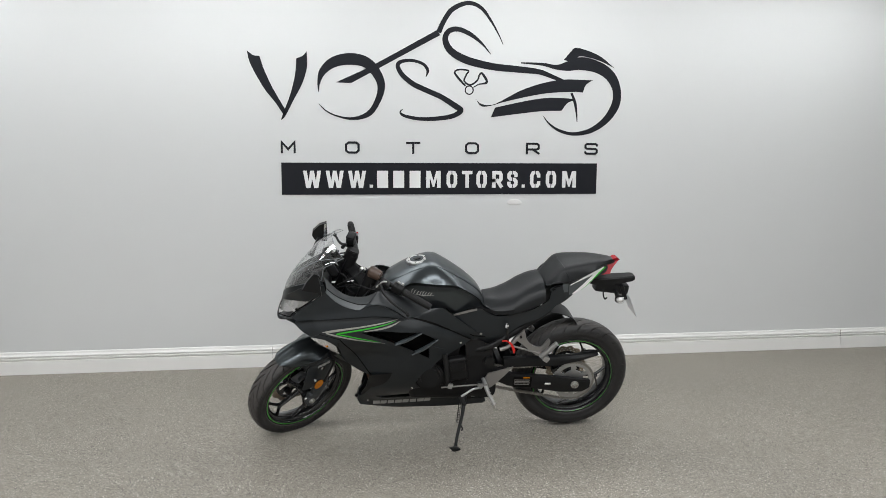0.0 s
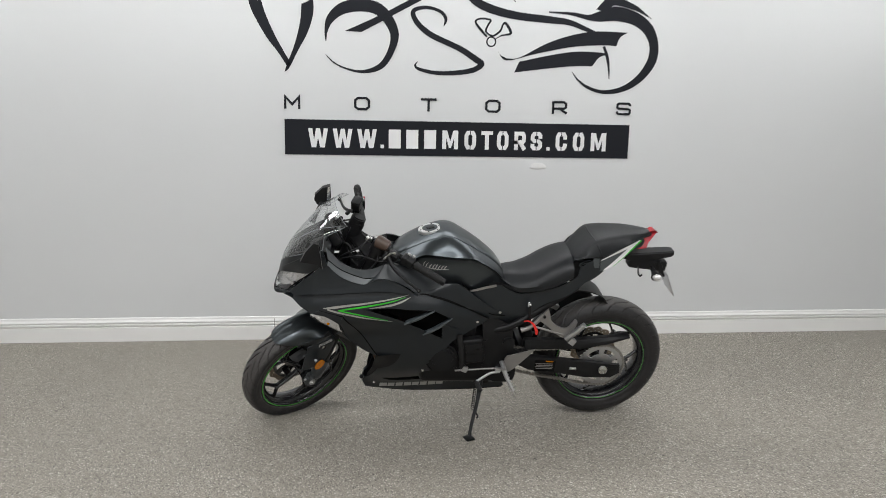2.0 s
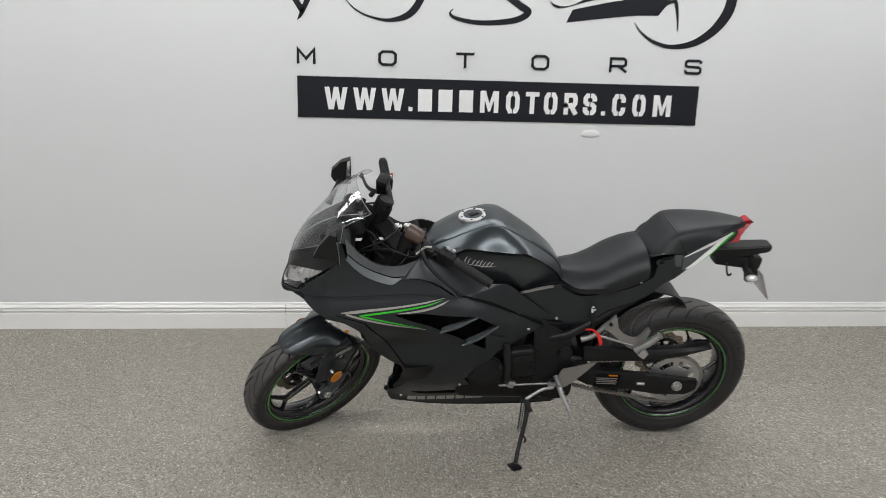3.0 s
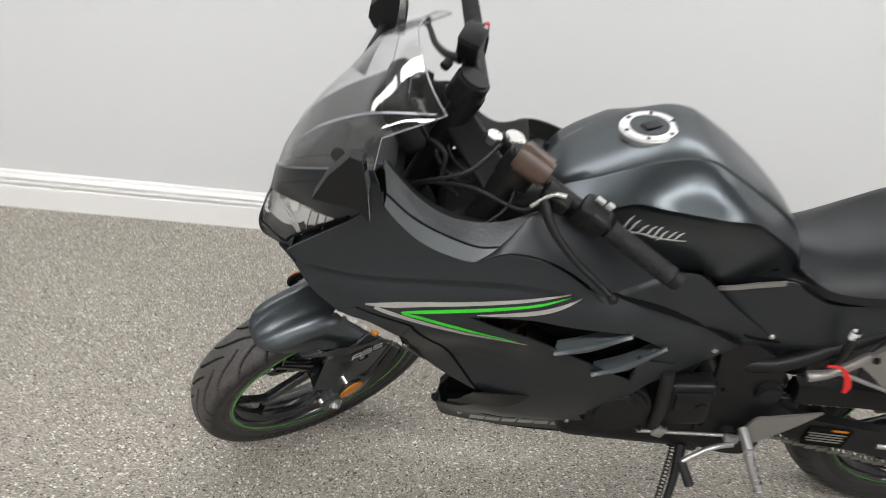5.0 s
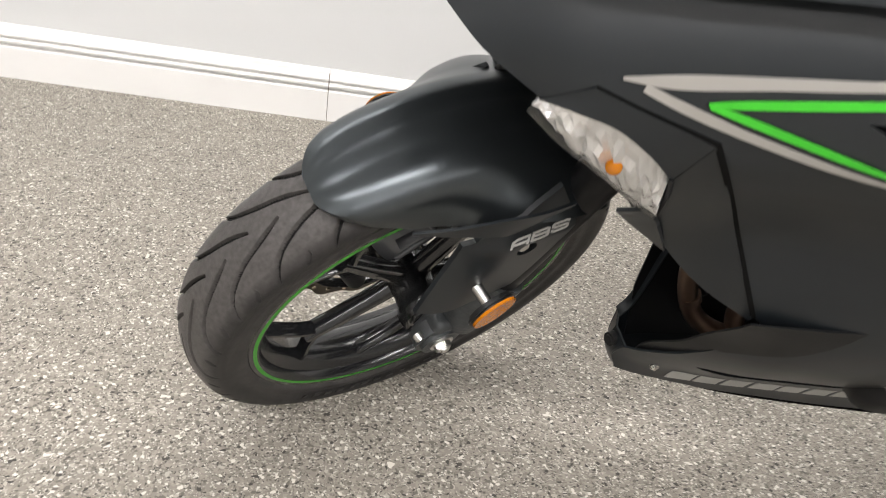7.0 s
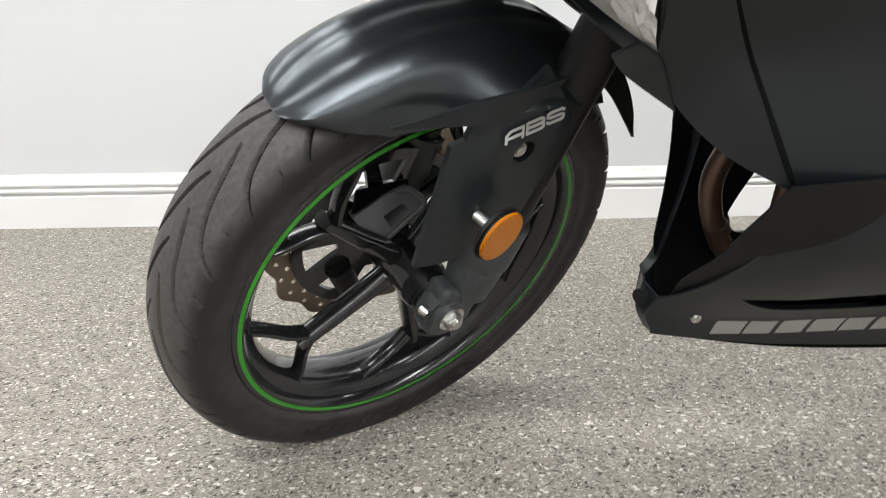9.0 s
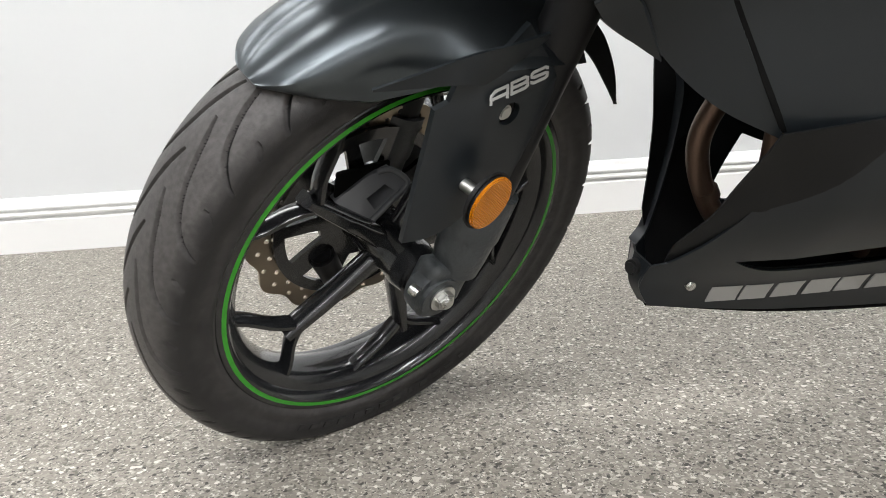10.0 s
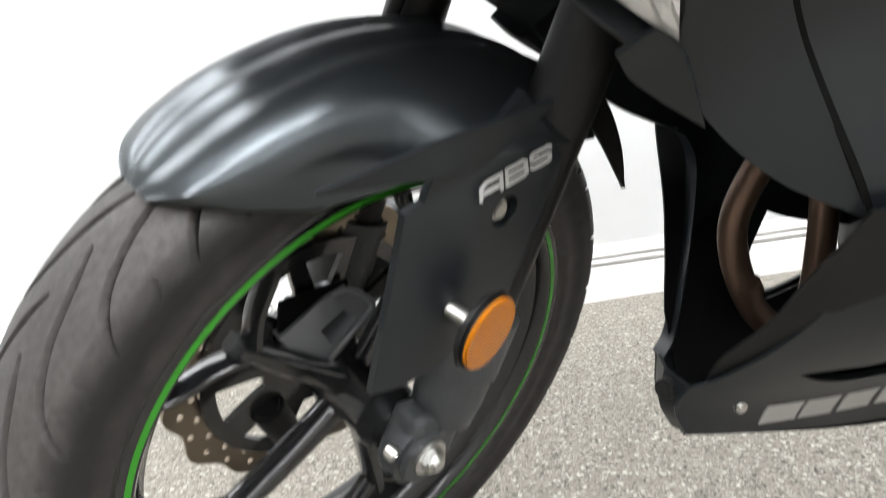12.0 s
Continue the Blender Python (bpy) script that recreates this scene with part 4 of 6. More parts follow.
def fender_mesh():
    """A deep front mudguard close over the tyre: pointed tip, creased shoulders, skirts flared out over the fork and a narrow pointed tail."""
    a_deg = [28.8, 28.5, 28, 27, 25.5, 24, 21, 18, 14, 9, 4, -2, -8, -14, -20, -26, -30, -32, -33.5, -36, -40, -44, -46]
    rad = curve_fn([-68, -50, -40, -10, 0, 10, 20, 26, 29.5], [.323, .319, .317, .313, .312, .310, .306, .301, .295])
    half = curve_fn([-68, -60, -50, -36, -33.5, -32, -10, 5, 14, 21, 25, 28, 29, 29.5], [.002, .014, .028, .040, .044, .064, .066, .065, .063, .056, .045, .026, .013, .004])
    skirt = curve_fn([-68, -50, -36, -33.5, -32, -20, -8, 0, 6, 13, 18, 22, 25, 28, 29.5], [.002, .010, .020, .028, .034, .042, .050, .059, .064, .060, .046, .030, .016, .004, .001])
    flare = curve_fn([-36, -33, -20, -8, 0, 8, 16], [0, .042, .048, .038, .022, .007, 0])
    secs = []
    for a in spline([(v,) for v in a_deg], 3):
        a = float(a[0])
        r, h, sk, fl = rad(a), half(a), skirt(a), flare(a) if a > -36 else 0.0
        ring = []
        for off in (0.0, -0.0035):
            e = h / .066
            pts = [(-h - fl, r - sk), (-h - fl * .80, r - sk * .80), (-h * 1.0 - fl * .40, r - sk * .58), (-h * .97 - fl * .12, r - sk * .38), (-h * .91, r - sk * .22 - .002 * e), (-h * .80, r - sk * .10 - .003 * e), (-h * .66, r - sk * .03 - .003 * e), (-h * .50, r - .001 * e), (-h * .36, r - .003 * e), (-h * .18, r - .002 * e), (0, r)]
            pts = pts + [(-y, q) for y, q in pts[-2::-1]]
            pts = [(y * (1 + off / max(h, .02)), q + off) for y, q in pts]
            ring += pts if off == 0 else pts[::-1]
        t = radians(90 + a)
        secs.append([(q * math.cos(t), y, q * math.sin(t)) for y, q in ring])
    return loft(secs)


fender = front("front_fender", fender_mesh(), PAINT, "metallic graphite front fender")
for s in (-1,):
    up = [(.178, s * .066, .266), (.190, s * .067, .255), (.212, s * .070, .229), (.236, s * .073, .185), (.250, s * .0745, .141)]
    dn = [(.168, s * .068, .244), (.176, s * .070, .234), (.200, s * .073, .208), (.229, s * .0745, .170), (.2505, s * .0755, .1405)]
    front("tail_fin", strip(up, dn, 8, .004), PLASTIC, "black pointed fender tail", fender)
# caliper and sensor on the far leg, seen through the spokes
WINDOW = [(-.0113, .0477), (-.0113, .0477), (.0128, .0582), (.0128, .0582), (.0197, .0514), (.0197, .0514), (-.0076, .0374), (-.0076, .0374), (-.0113, .0477)]
CASTING = [(-.0443, .0479), (-.0443, .0479), (-.0242, .0566), (.0023, .0672), (.0256, .0702), (.0256, .0702), (.0362, .0570), (.0362, .0570), (-.0155, .0281), (-.0155, .0281), (-.0269, .0271), (-.0370, .0364), (-.0443, .0479)]
cal = front("brake_caliper", shell(CASTING, lambda x, z: -.026 - .9 * (z - .05) + .40 * (x + .01), .022, (WINDOW,), step=.003, grid=.006, side=-1), CASTGLOSS, "black brake caliper with a window")
# black plate added behind the window for the dark of the opening
front("window_shade_plate", box((.070, .006, .050), (-.006, .044, .052), (0, 8, 0), .003), GAP, parent=cal)
front("caliper_rib", tube([(.010, .036, .069), (.0256, .029, .0702), (.0362, .013, .057), (.010, .010, .0425), (-.0155, .008, .0281)], .0036, 10, 5), CASTGLOSS, parent=cal)
front("caliper_body", box((.060, .050, .100), (.082, .088, .060), (0, 24, 0), .012, 3), CASTGLOSS, parent=cal)
front("caliper_piston", rod((-.060, .050, -.034), (-.042, .050, -.088), .017, .015, seg=24, bevel=.004), DARKMETAL, parent=cal)
v, f = revolve([(.043, .052), (.0520, .052), (.0520, .055), (.043, .055)], 72, closed=True)
ring = front("sensor_ring", (v, f), RIM, "toothed wheel-speed ring")
for i in range(44):
    a = 2 * math.pi * i / 44
    front("tooth", box((.0034, .0030, .0070), (.0548 * math.cos(a), .0535, .0548 * math.sin(a)), (0, -math.degrees(a) + 90, 0), 0), ALU, parent=ring, smooth=False)
front("brake_hose", tube([(.09, .085, .12), (.07, .075, .20), (.10, .06, .30), (.17, .05, .42), (.21, .04, .55)], .006), RUBBER)

# --- yokes, bars and controls (steered too) ---
yoke = front("top_yoke", box((.062, .20, .022), (.288, 0, .655), (0, -20, 0), .010, 3), DARKMETAL, "black cast top yoke")
front("lower_yoke", box((.08, .22, .034), (.212, 0, .475), (0, -20, 0), .010, 3), DARKMETAL, "black lower yoke")
front("stem_nut", rod((.312, 0, .668), (.317, 0, .686), .016, seg=6, bevel=.002), STEEL, parent=yoke)
key = front("ignition_lock", rod((.350, -.008, .640), (.360, -.008, .672), .020, seg=28, bevel=.003), STEEL, "chrome ignition lock")
front("lock_ring", rod((.3495, -.008, .635), (.3575, -.008, .664), .026, seg=28, bevel=.003), PLASTIC, parent=key)


def bar_point(t, s, dz=0.0, dx=0.0):
    a, b = (np.array((.347, .112, .705)), np.array((.466, .360, .657))) if s > 0 else (np.array((.298, .105, .738)), np.array((.461, .358, .663)))
    p = a + (b - a) * t
    return (p[0] + dx, s * p[1], p[2] + dz)


for s in (-1, 1):
    hb = front("handlebar", rod(bar_point(-.05, s), bar_point(.97, s), .0115, seg=20), DARKMETAL, "black clip-on handlebar")
    front("clamp", rod(leg(.685, s * .092), leg(.735, s * .092), .034, .032, seg=28, bevel=.005), DARKMETAL, parent=hb)
    grip = tube([bar_point(.56, s), bar_point(.70, s), bar_point(.84, s), bar_point(.97, s)], .0165, 20, 12, [.0185, .0160, .0165, .0160, .0165, .0160, .0178])
    front("grip", grip, RUBBER, "ribbed black rubber grip", hb)
    for i in range(16):
        c = .60 + i * .0215
        front("grip_rib", rod(bar_point(c - .0055, s), bar_point(c + .0055, s), .0176, seg=20), RUBBER, parent=hb)
    front("bar_end", rod(bar_point(.97, s), bar_point(1.03, s), .0165, .0155, seg=20, bevel=.002), DARKMETAL, parent=hb)
    d = Vector(bar_point(1, s)) - Vector(bar_point(0, s))
    turn = d.to_track_quat("X", "Z").to_euler()
    rot = tuple(math.degrees(a) for a in turn)
    sw = front("switch_pod", box((.054, .038, .042), bar_point(.46, s), rot, .010, 3), PLASTIC, "black switch housing", hb)
    front("switch_pod", box((.026, .042, .046), bar_point(.40, s), rot, .009, 3), PLASTIC, parent=hb)
    front("rocker", box((.012, .010, .016), bar_point(.47, s, .020, .020), rot, .003), RED if s > 0 else GREYDEC, "red stop switch" if s > 0 else "grey rocker switch", hb)
    front("rocker", box((.016, .008, .008), bar_point(.42, s, .024, .016), rot, .002), GREYDEC, parent=hb)
    lv = [bar_point(.26, s, .0, -.038), bar_point(.42, s, -.010, -.066), bar_point(.62, s, -.020, -.082), bar_point(.82, s, -.026, -.088), bar_point(.93, s, -.025, -.095)]
    lever = front("clutch_lever" if s < 0 else "brake_lever", tube(lv, .006, 12, 8, [.010, .0075, .0062, .0055, .0058]), DARKMETAL, "black metal hand lever")
    bmb = bmesh.new()
    bmesh.ops.create_uvsphere(bmb, u_segments=16, v_segments=10, radius=.0095, matrix=Matrix.Translation(lv[-1]))
    front("lever_ball", bmb, DARKMETAL, parent=lever)
    front("perch", box((.050, .030, .030), bar_point(.27, s, .0, -.018), rot, .007, 3), DARKMETAL, parent=lever)
res = front("brake_reservoir", box((.042, .040, .040), (.335, .150, .752), (0, -8, 38), .006, 3), PLASTIC, "black square brake fluid reservoir")
front("reservoir_cap", box((.045, .043, .010), (.335, .150, .774), (0, -8, 38), .004, 2), PLASTIC, parent=res)
front("switch_button", rod((.290, .140, .735), (.275, .133, .732), .009, seg=16, bevel=.001), DARKMETAL, parent=res)
for i, pts in enumerate((([.31, -.09, .70], [.27, -.13, .66], [.20, -.12, .60], [.17, -.06, .50]), ([.34, -.15, .72], [.28, -.16, .69], [.22, -.08, .68], [.16, .02, .60]),
                         ([.30, .10, .72], [.22, .13, .70], [.16, .10, .62], [.15, .05, .50]), ([.28, -.06, .74], [.20, -.09, .74], [.15, -.03, .66], [.14, .03, .54]))):
    front("control_cable", tube(pts, .0036, 10, 8), PLASTIC, "black control cable")
front("clutch_cable_end", tube([(.285, -.165, .705), (.31, -.175, .735), (.325, -.19, .742)], .004, 10, 6), STEEL)
front("bar_weight_cover", rod(bar_point(-.05, -1, .010), bar_point(.15, -1, .014), .029, .025, seg=28, bevel=.005), BROWN_SHEEN, "dark bar sleeve with a brown reflection put into its colour")

# --- fairing ---
UPPER = [(.148, .916), (.148, .916), (.176, .884), (.211, .856), (.255, .836), (.303, .825), (.303, .825), (.358, .845), (.358, .845), (.415, .834), (.472, .804), (.527, .767), (.527, .767),
         (.450, .784), (.371, .794), (.276, .792), (.180, .789), (.084, .785), (.005, .762), (.005, .762), (-.019, .772), (-.019, .772), (.034, .826), (.094, .880), (.094, .880), (.122, .902), (.148, .916)]
both("upper_cowl", UPPER, top_skin, FAIRING, "satin charcoal upper cowl panel")
LOWER = [(.107, .713), (.107, .713), (.073, .693), (.073, .693), (.034, .710), (-.008, .736), (-.008, .736), (.003, .760), (.003, .760), (.084, .784), (.180, .788), (.276, .791), (.371, .793), (.450, .783), (.527, .766), (.570, .759), (.650, .724), (.742, .665), (.854, .592), (.854, .592),
         (.811, .564), (.726, .523), (.684, .500), (.653, .466), (.610, .425), (.568, .378), (.568, .378), (.600, .320), (.660, .245), (.700, .205), (.850, .180), (.950, .168), (.950, .168), (.948, .145), (.800, .142), (.620, .150), (.450, .162), (.340, .176), (.290, .181), (.290, .181),
         (.277, .212), (.283, .243), (.283, .243), (.306, .262), (.345, .330), (.366, .395), (.361, .425), (.347, .437), (.347, .437), (.270, .578), (.204, .681), (.204, .681), (.107, .713)]
VENT = [(.300, .711), (.300, .711), (.404, .714), (.489, .704), (.580, .696), (.628, .668), (.669, .634), (.669, .634), (.634, .597), (.633, .531), (.633, .531), (.552, .590), (.467, .639), (.416, .665), (.354, .689), (.300, .711)]
SLOT = [(.364, .261), (.364, .261), (.430, .2655), (.500, .272), (.560, .278), (.560, .278), (.556, .245), (.500, .2375), (.417, .239), (.385, .2475), (.364, .261)]
CUTOUT = [(.405, .285), (.405, .285), (.450, .332), (.450, .332), (.482, .320), (.548, .305), (.548, .305), (.548, .290), (.548, .290), (.4227, .2637), (.405, .285)]
for side in (-1, 1):
    part("lower_fairing", shell(LOWER, low_skin, .004, (VENT, SLOT if side < 0 else CUTOUT), side=side), FAIRING, bike, "satin charcoal lower fairing panel")
    if side < 0:
        continue
    rim_line = [(.283, .243), (.306, .262), (.345, .330), (.366, .395), (.361, .425), (.348, .435)]
    part("mouth_flange", strip([(x - .001, side * (low_skin(x, z) + .0005), z) for x, z in rim_line], [(x + .003, side * (low_skin(x, z) - .015), z - .002) for x, z in rim_line], 8, .003), FAIRING, bike, "turned edge of the duct mouth")
# the front side panel folds inward to the duct's upper lip; the turn signal sits in its leading edge
SIG_TOP = [(.073, .692), (.100, .690), (.130, .683), (.160, .663), (.187, .636)]
SIG_LOW = [(.075, .186, .688), (.100, .180, .648), (.135, .172, .615), (.172, .164, .586), (.206, .160, .562)]
for s in (-1, 1):
    on = lambda q, d=0.0: (q[0], s * (low_skin(*q) - .002 + d), q[1])
    v1, f1 = strip([on(q) for q in ((.1075, .7125), (.131, .7045), (.155, .6965), (.180, .6880), (.2035, .6795))], [on(q) for q in SIG_TOP], 8, .004)
    v2, f2 = strip([on(q) for q in ((.2035, .6795), (.237, .6285), (.272, .5695), (.309, .504), (.347, .437))], [on((.187, .636)), (.206, s * .150, .556), (.242, s * .136, .504), (.290, s * .135, .462), (.346, s * .142, .432)], 8, .004)
    v3, f3 = strip([(.190, s * .162, .573), (.206, s * .160, .562), (.214, s * .157, .550)], [(.172, s * .150, .560), (.190, s * .138, .540), (.236, s * .136, .507)], 8, .004)
    part("nose_side_panel", ([tuple(q) for q in v1] + [tuple(q) for q in v2] + [tuple(q) for q in v3], f1 + [tuple(len(v1) + i for i in f) for f in f2] + [tuple(len(v1) + len(v2) + i for i in f) for f in f3]), FAIRING, bike, "satin charcoal front side panel")
# black sheet added behind the vents for the shade inside them
both("vent_shade_sheet", [(.30, .72), (.45, .72), (.60, .71), (.70, .64), (.66, .51), (.55, .57), (.42, .65), (.30, .72)], lambda x, z: skin(x, z) - .055, GAP, "black sheet added for the shade inside the vents")
for a, b, c in (((.463, .638), (.520, .664), (.592, .697)), ((.545, .573), (.605, .604), (.674, .640))):
    for s in (-1, 1):
        top = [(p[0], s * (skin(*p) + .006), p[1]) for p in (a, b, c)]
        bot = [(p[0] + .012, s * (skin(*p) - .030), p[1] - .004) for p in (a, b, c)]
        wide = [(p[0] + .006 * k, s * (skin(*p) + .004), p[1] - .007 * k) for p, k in ((a, .3), (b, 1.0), (c, .2))]
        v1, f1 = strip(top, wide, 8, .006)
        v2, f2 = strip(wide, bot, 8, .003)
        # lighter grey stands for the light on the fins' upper faces
        part("vent_fin", ([tuple(q) for q in v1] + [tuple(q) for q in v2], f1 + [tuple(len(v1) + i for i in f) for f in f2]), LIP, bike)
both("vent_wedge", [(.637, .521), (.637, .521), (.630, .612), (.630, .612), (.716, .566), (.716, .566), (.637, .521)], lambda x, z: skin(x, z) + .004 - .05 * max(0, .66 - x), FAIRING, thick=.008)
# seams
for s in (-1, 1):
    part("gap_shade_line", ribbon([(.108, .7125, .002), (.155, .697, .003), (.2038, .6805, .0035)], lambda x, z: low_skin(x, z) - .002, s, .0035, .003), GAP, bike)
    part("gap_shade_line", ribbon([(.2038, .6805, .0050), (.2725, .5700, .0050), (.347, .4370, .0050)], lambda x, z: low_skin(x, z) - .002, s, .0035, .003), GAP, bike)
# stripes on the lower fairing
for s in (-1, 1):
    part("gap_shade_line", ribbon([(.527, .7665, .003), (.570, .7590, .006), (.650, .7240, .007), (.742, .6650, .006), (.852, .5930, .003)], low_skin, s, .0055, .006), GAP, bike)
    # shadow line under the upper cowl's overhang, drawn as a black ribbon
    part("gap_shade_line", ribbon([(x, CREASE(x) - .001, .004) for x in (.010, .08, .16, .26, .36, .44, .525)], low_skin, s, .0012, .003), GAP, bike)
    lay = lambda x, z: low_skin(x, z)
    part("silver_stripe", ribbon([(.124, .7215, .002), (.165, .7245, .010), (.230, .731, .0085), (.300, .7375, .007), (.400, .7505, .005), (.487, .765, .001)], lay, s, .0012, .0012), SILVER, bike, "pale silver decal stripe")
    part("silver_stripe", ribbon([(.140, .7175, .006), (.180, .7035, .0075), (.230, .688, .007), (.300, .669, .006), (.360, .656, .004), (.415, .645, .001)], lay, s, .0012, .0012), SILVER, bike, "pale silver decal stripe")
    part("green_stripe", ribbon([(.186, .7115, .002), (.215, .7145, .006), (.330, .7285, .006), (.420, .744, .004), (.474, .758, .001)], lay, s, .0016, .0012), GREENB, bike, "bright green decal stripe")
    part("green_stripe", ribbon([(.188, .7105, .004), (.230, .6995, .006), (.320, .674, .005), (.395, .653, .001)], lay, s, .0018, .0012), GREENB, bike, "bright green decal stripe")
    part("silver_stripe", ribbon([(.318, .7165, .001), (.370, .7215, .006), (.420, .730, .008), (.460, .742, .006), (.494, .756, .001)], lay, s, .0012, .0012), SILVER, bike, "pale silver decal stripe")
    for i in range(8):
        x, w = .356 + .0385 * i, (.034 if i % 3 else .037)
        part("name_block", shell([(x, .185), (x, .185), (x + .002, .2105), (x + .002, .2105), (x + w, .2105), (x + w, .2105), (x + w - .002, .185), (x + w - .002, .185), (x, .185)], low_skin, .0012, step=.01, grid=.05, side=s, lift=.0012, smooth=False), GREYDEC, bike, "grey maker's mark drawn as blocks" if i == 0 else "")
for p in ((.797, .585), (.552, .336), (.331, .216)):
    bolt((p[0], -skin(*p) - .001, p[1]), bike)
part("chin_knob", rod((.282, -.006, .231), (.266, -.016, .233), .0095, seg=20, bevel=.003), RUBBER, bike, "black rubber plug")
chin_l = [(.290, -.014, .181), (.278, -.021, .211), (.284, -.034, .244)]
chin_m = [(.284, 0, .180), (.271, 0, .211), (.276, 0, .246)]
cv, cf = strip(chin_l, chin_m, 8)
cv2, cf2 = strip(chin_m, mirrored(chin_l), 8)
part("chin_fillet", ([tuple(q) for q in cv] + [tuple(q) for q in cv2], cf + [tuple(len(cv) + i for i in f) for f in cf2]), FAIRING, bike)
for side, lining in ((-1, [(.340, .440), (.340, .440), (.322, .340), (.300, .275), (.300, .210), (.300, .210), (.52, .21), (.52, .21), (.52, .46), (.52, .46), (.340, .440)]),
                     (1, [(.300, .275), (.300, .275), (.300, .210), (.300, .210), (.56, .21), (.56, .21), (.56, .286), (.56, .286), (.4227, .2600), (.395, .262), (.395, .330), (.380, .440), (.380, .440), (.340, .440), (.340, .440), (.322, .340), (.300, .275)])):
    part("duct_lining", shell(lining, lambda x, z: skin(x, z) - .007, .003, (SLOT,) if side < 0 else (), side=side), PLASTIC, bike, "black inner lining of the lower fairing")
belly_l = [(.290, -.014, .181), (.450, -.023, .160), (.620, -.020, .148), (.800, -.014, .141), (.948, -.010, .143)]
part("belly_floor", strip(belly_l, mirrored(belly_l), 8), GAP, bike)
# nose, headlights and turn signals
base = [(-.058, -.003, .853), (-.040, -.055, .884), (-.006, -.104, .915), (.053, -.140, .942), (.130, -.169, .968)]
ridge = [(-.072, -.003, .800), (-.046, -.052, .846), (-.008, -.102, .886), (.048, -.146, .926), (.140, -.183, .952)]
hl_top = [(-.070, -.003, .794), (-.052, -.046, .820), (.010, -.104, .840), (.070, -.160, .862), (.150, -.194, .912)]
keel = [(-.055, 0, .850), (-.012, 0, .866), (.036, 0, .876), (.090, 0, .880), (.150, 0, .880)]
for fn in (lambda q: q, mirrored):
    part("nose_top", strip(fn(base), keel, 8), PLASTIC, bike, "black cover below the windscreen")
    part("nose_panel", strip(fn(base), fn(ridge), 8), FAIRING, bike, "satin charcoal nose panel")
    part("nose_fold", strip(fn(ridge), fn(hl_top), 8), FAIRING, bike)


def lamp_skin(x, z):
    """Half width of the headlight lens, swept back from the nose."""
    u = max(x + .064 + .36 * (.815 - z), 0)
    return .022 + .160 * (u / .131) ** .72 - .12 * max(0, z - .83)


def bulged(a, b, s, swell, n, m, rough=0.0):
    """A sheet between two lines, swollen outwards across its width, with an optional broken facet relief."""
    rng = random.Random(5)
    la, lb = spline(a, n), spline(b, n)
    verts = []
    for p, q in zip(la, lb):
        for j in range(m + 1):
            w = math.sin(math.pi * j / m)
            v = p + (q - p) * j / m + np.array((-.45, s * .75, -.35)) * (swell * w + rough * w * rng.uniform(-1, 1))
            verts.append(tuple(v))
    k = m + 1
    faces = [(i * k + j, (i + 1) * k + j, (i + 1) * k + j + 1, i * k + j + 1) for i in range(len(la) - 1) for j in range(m)]
    return verts, faces


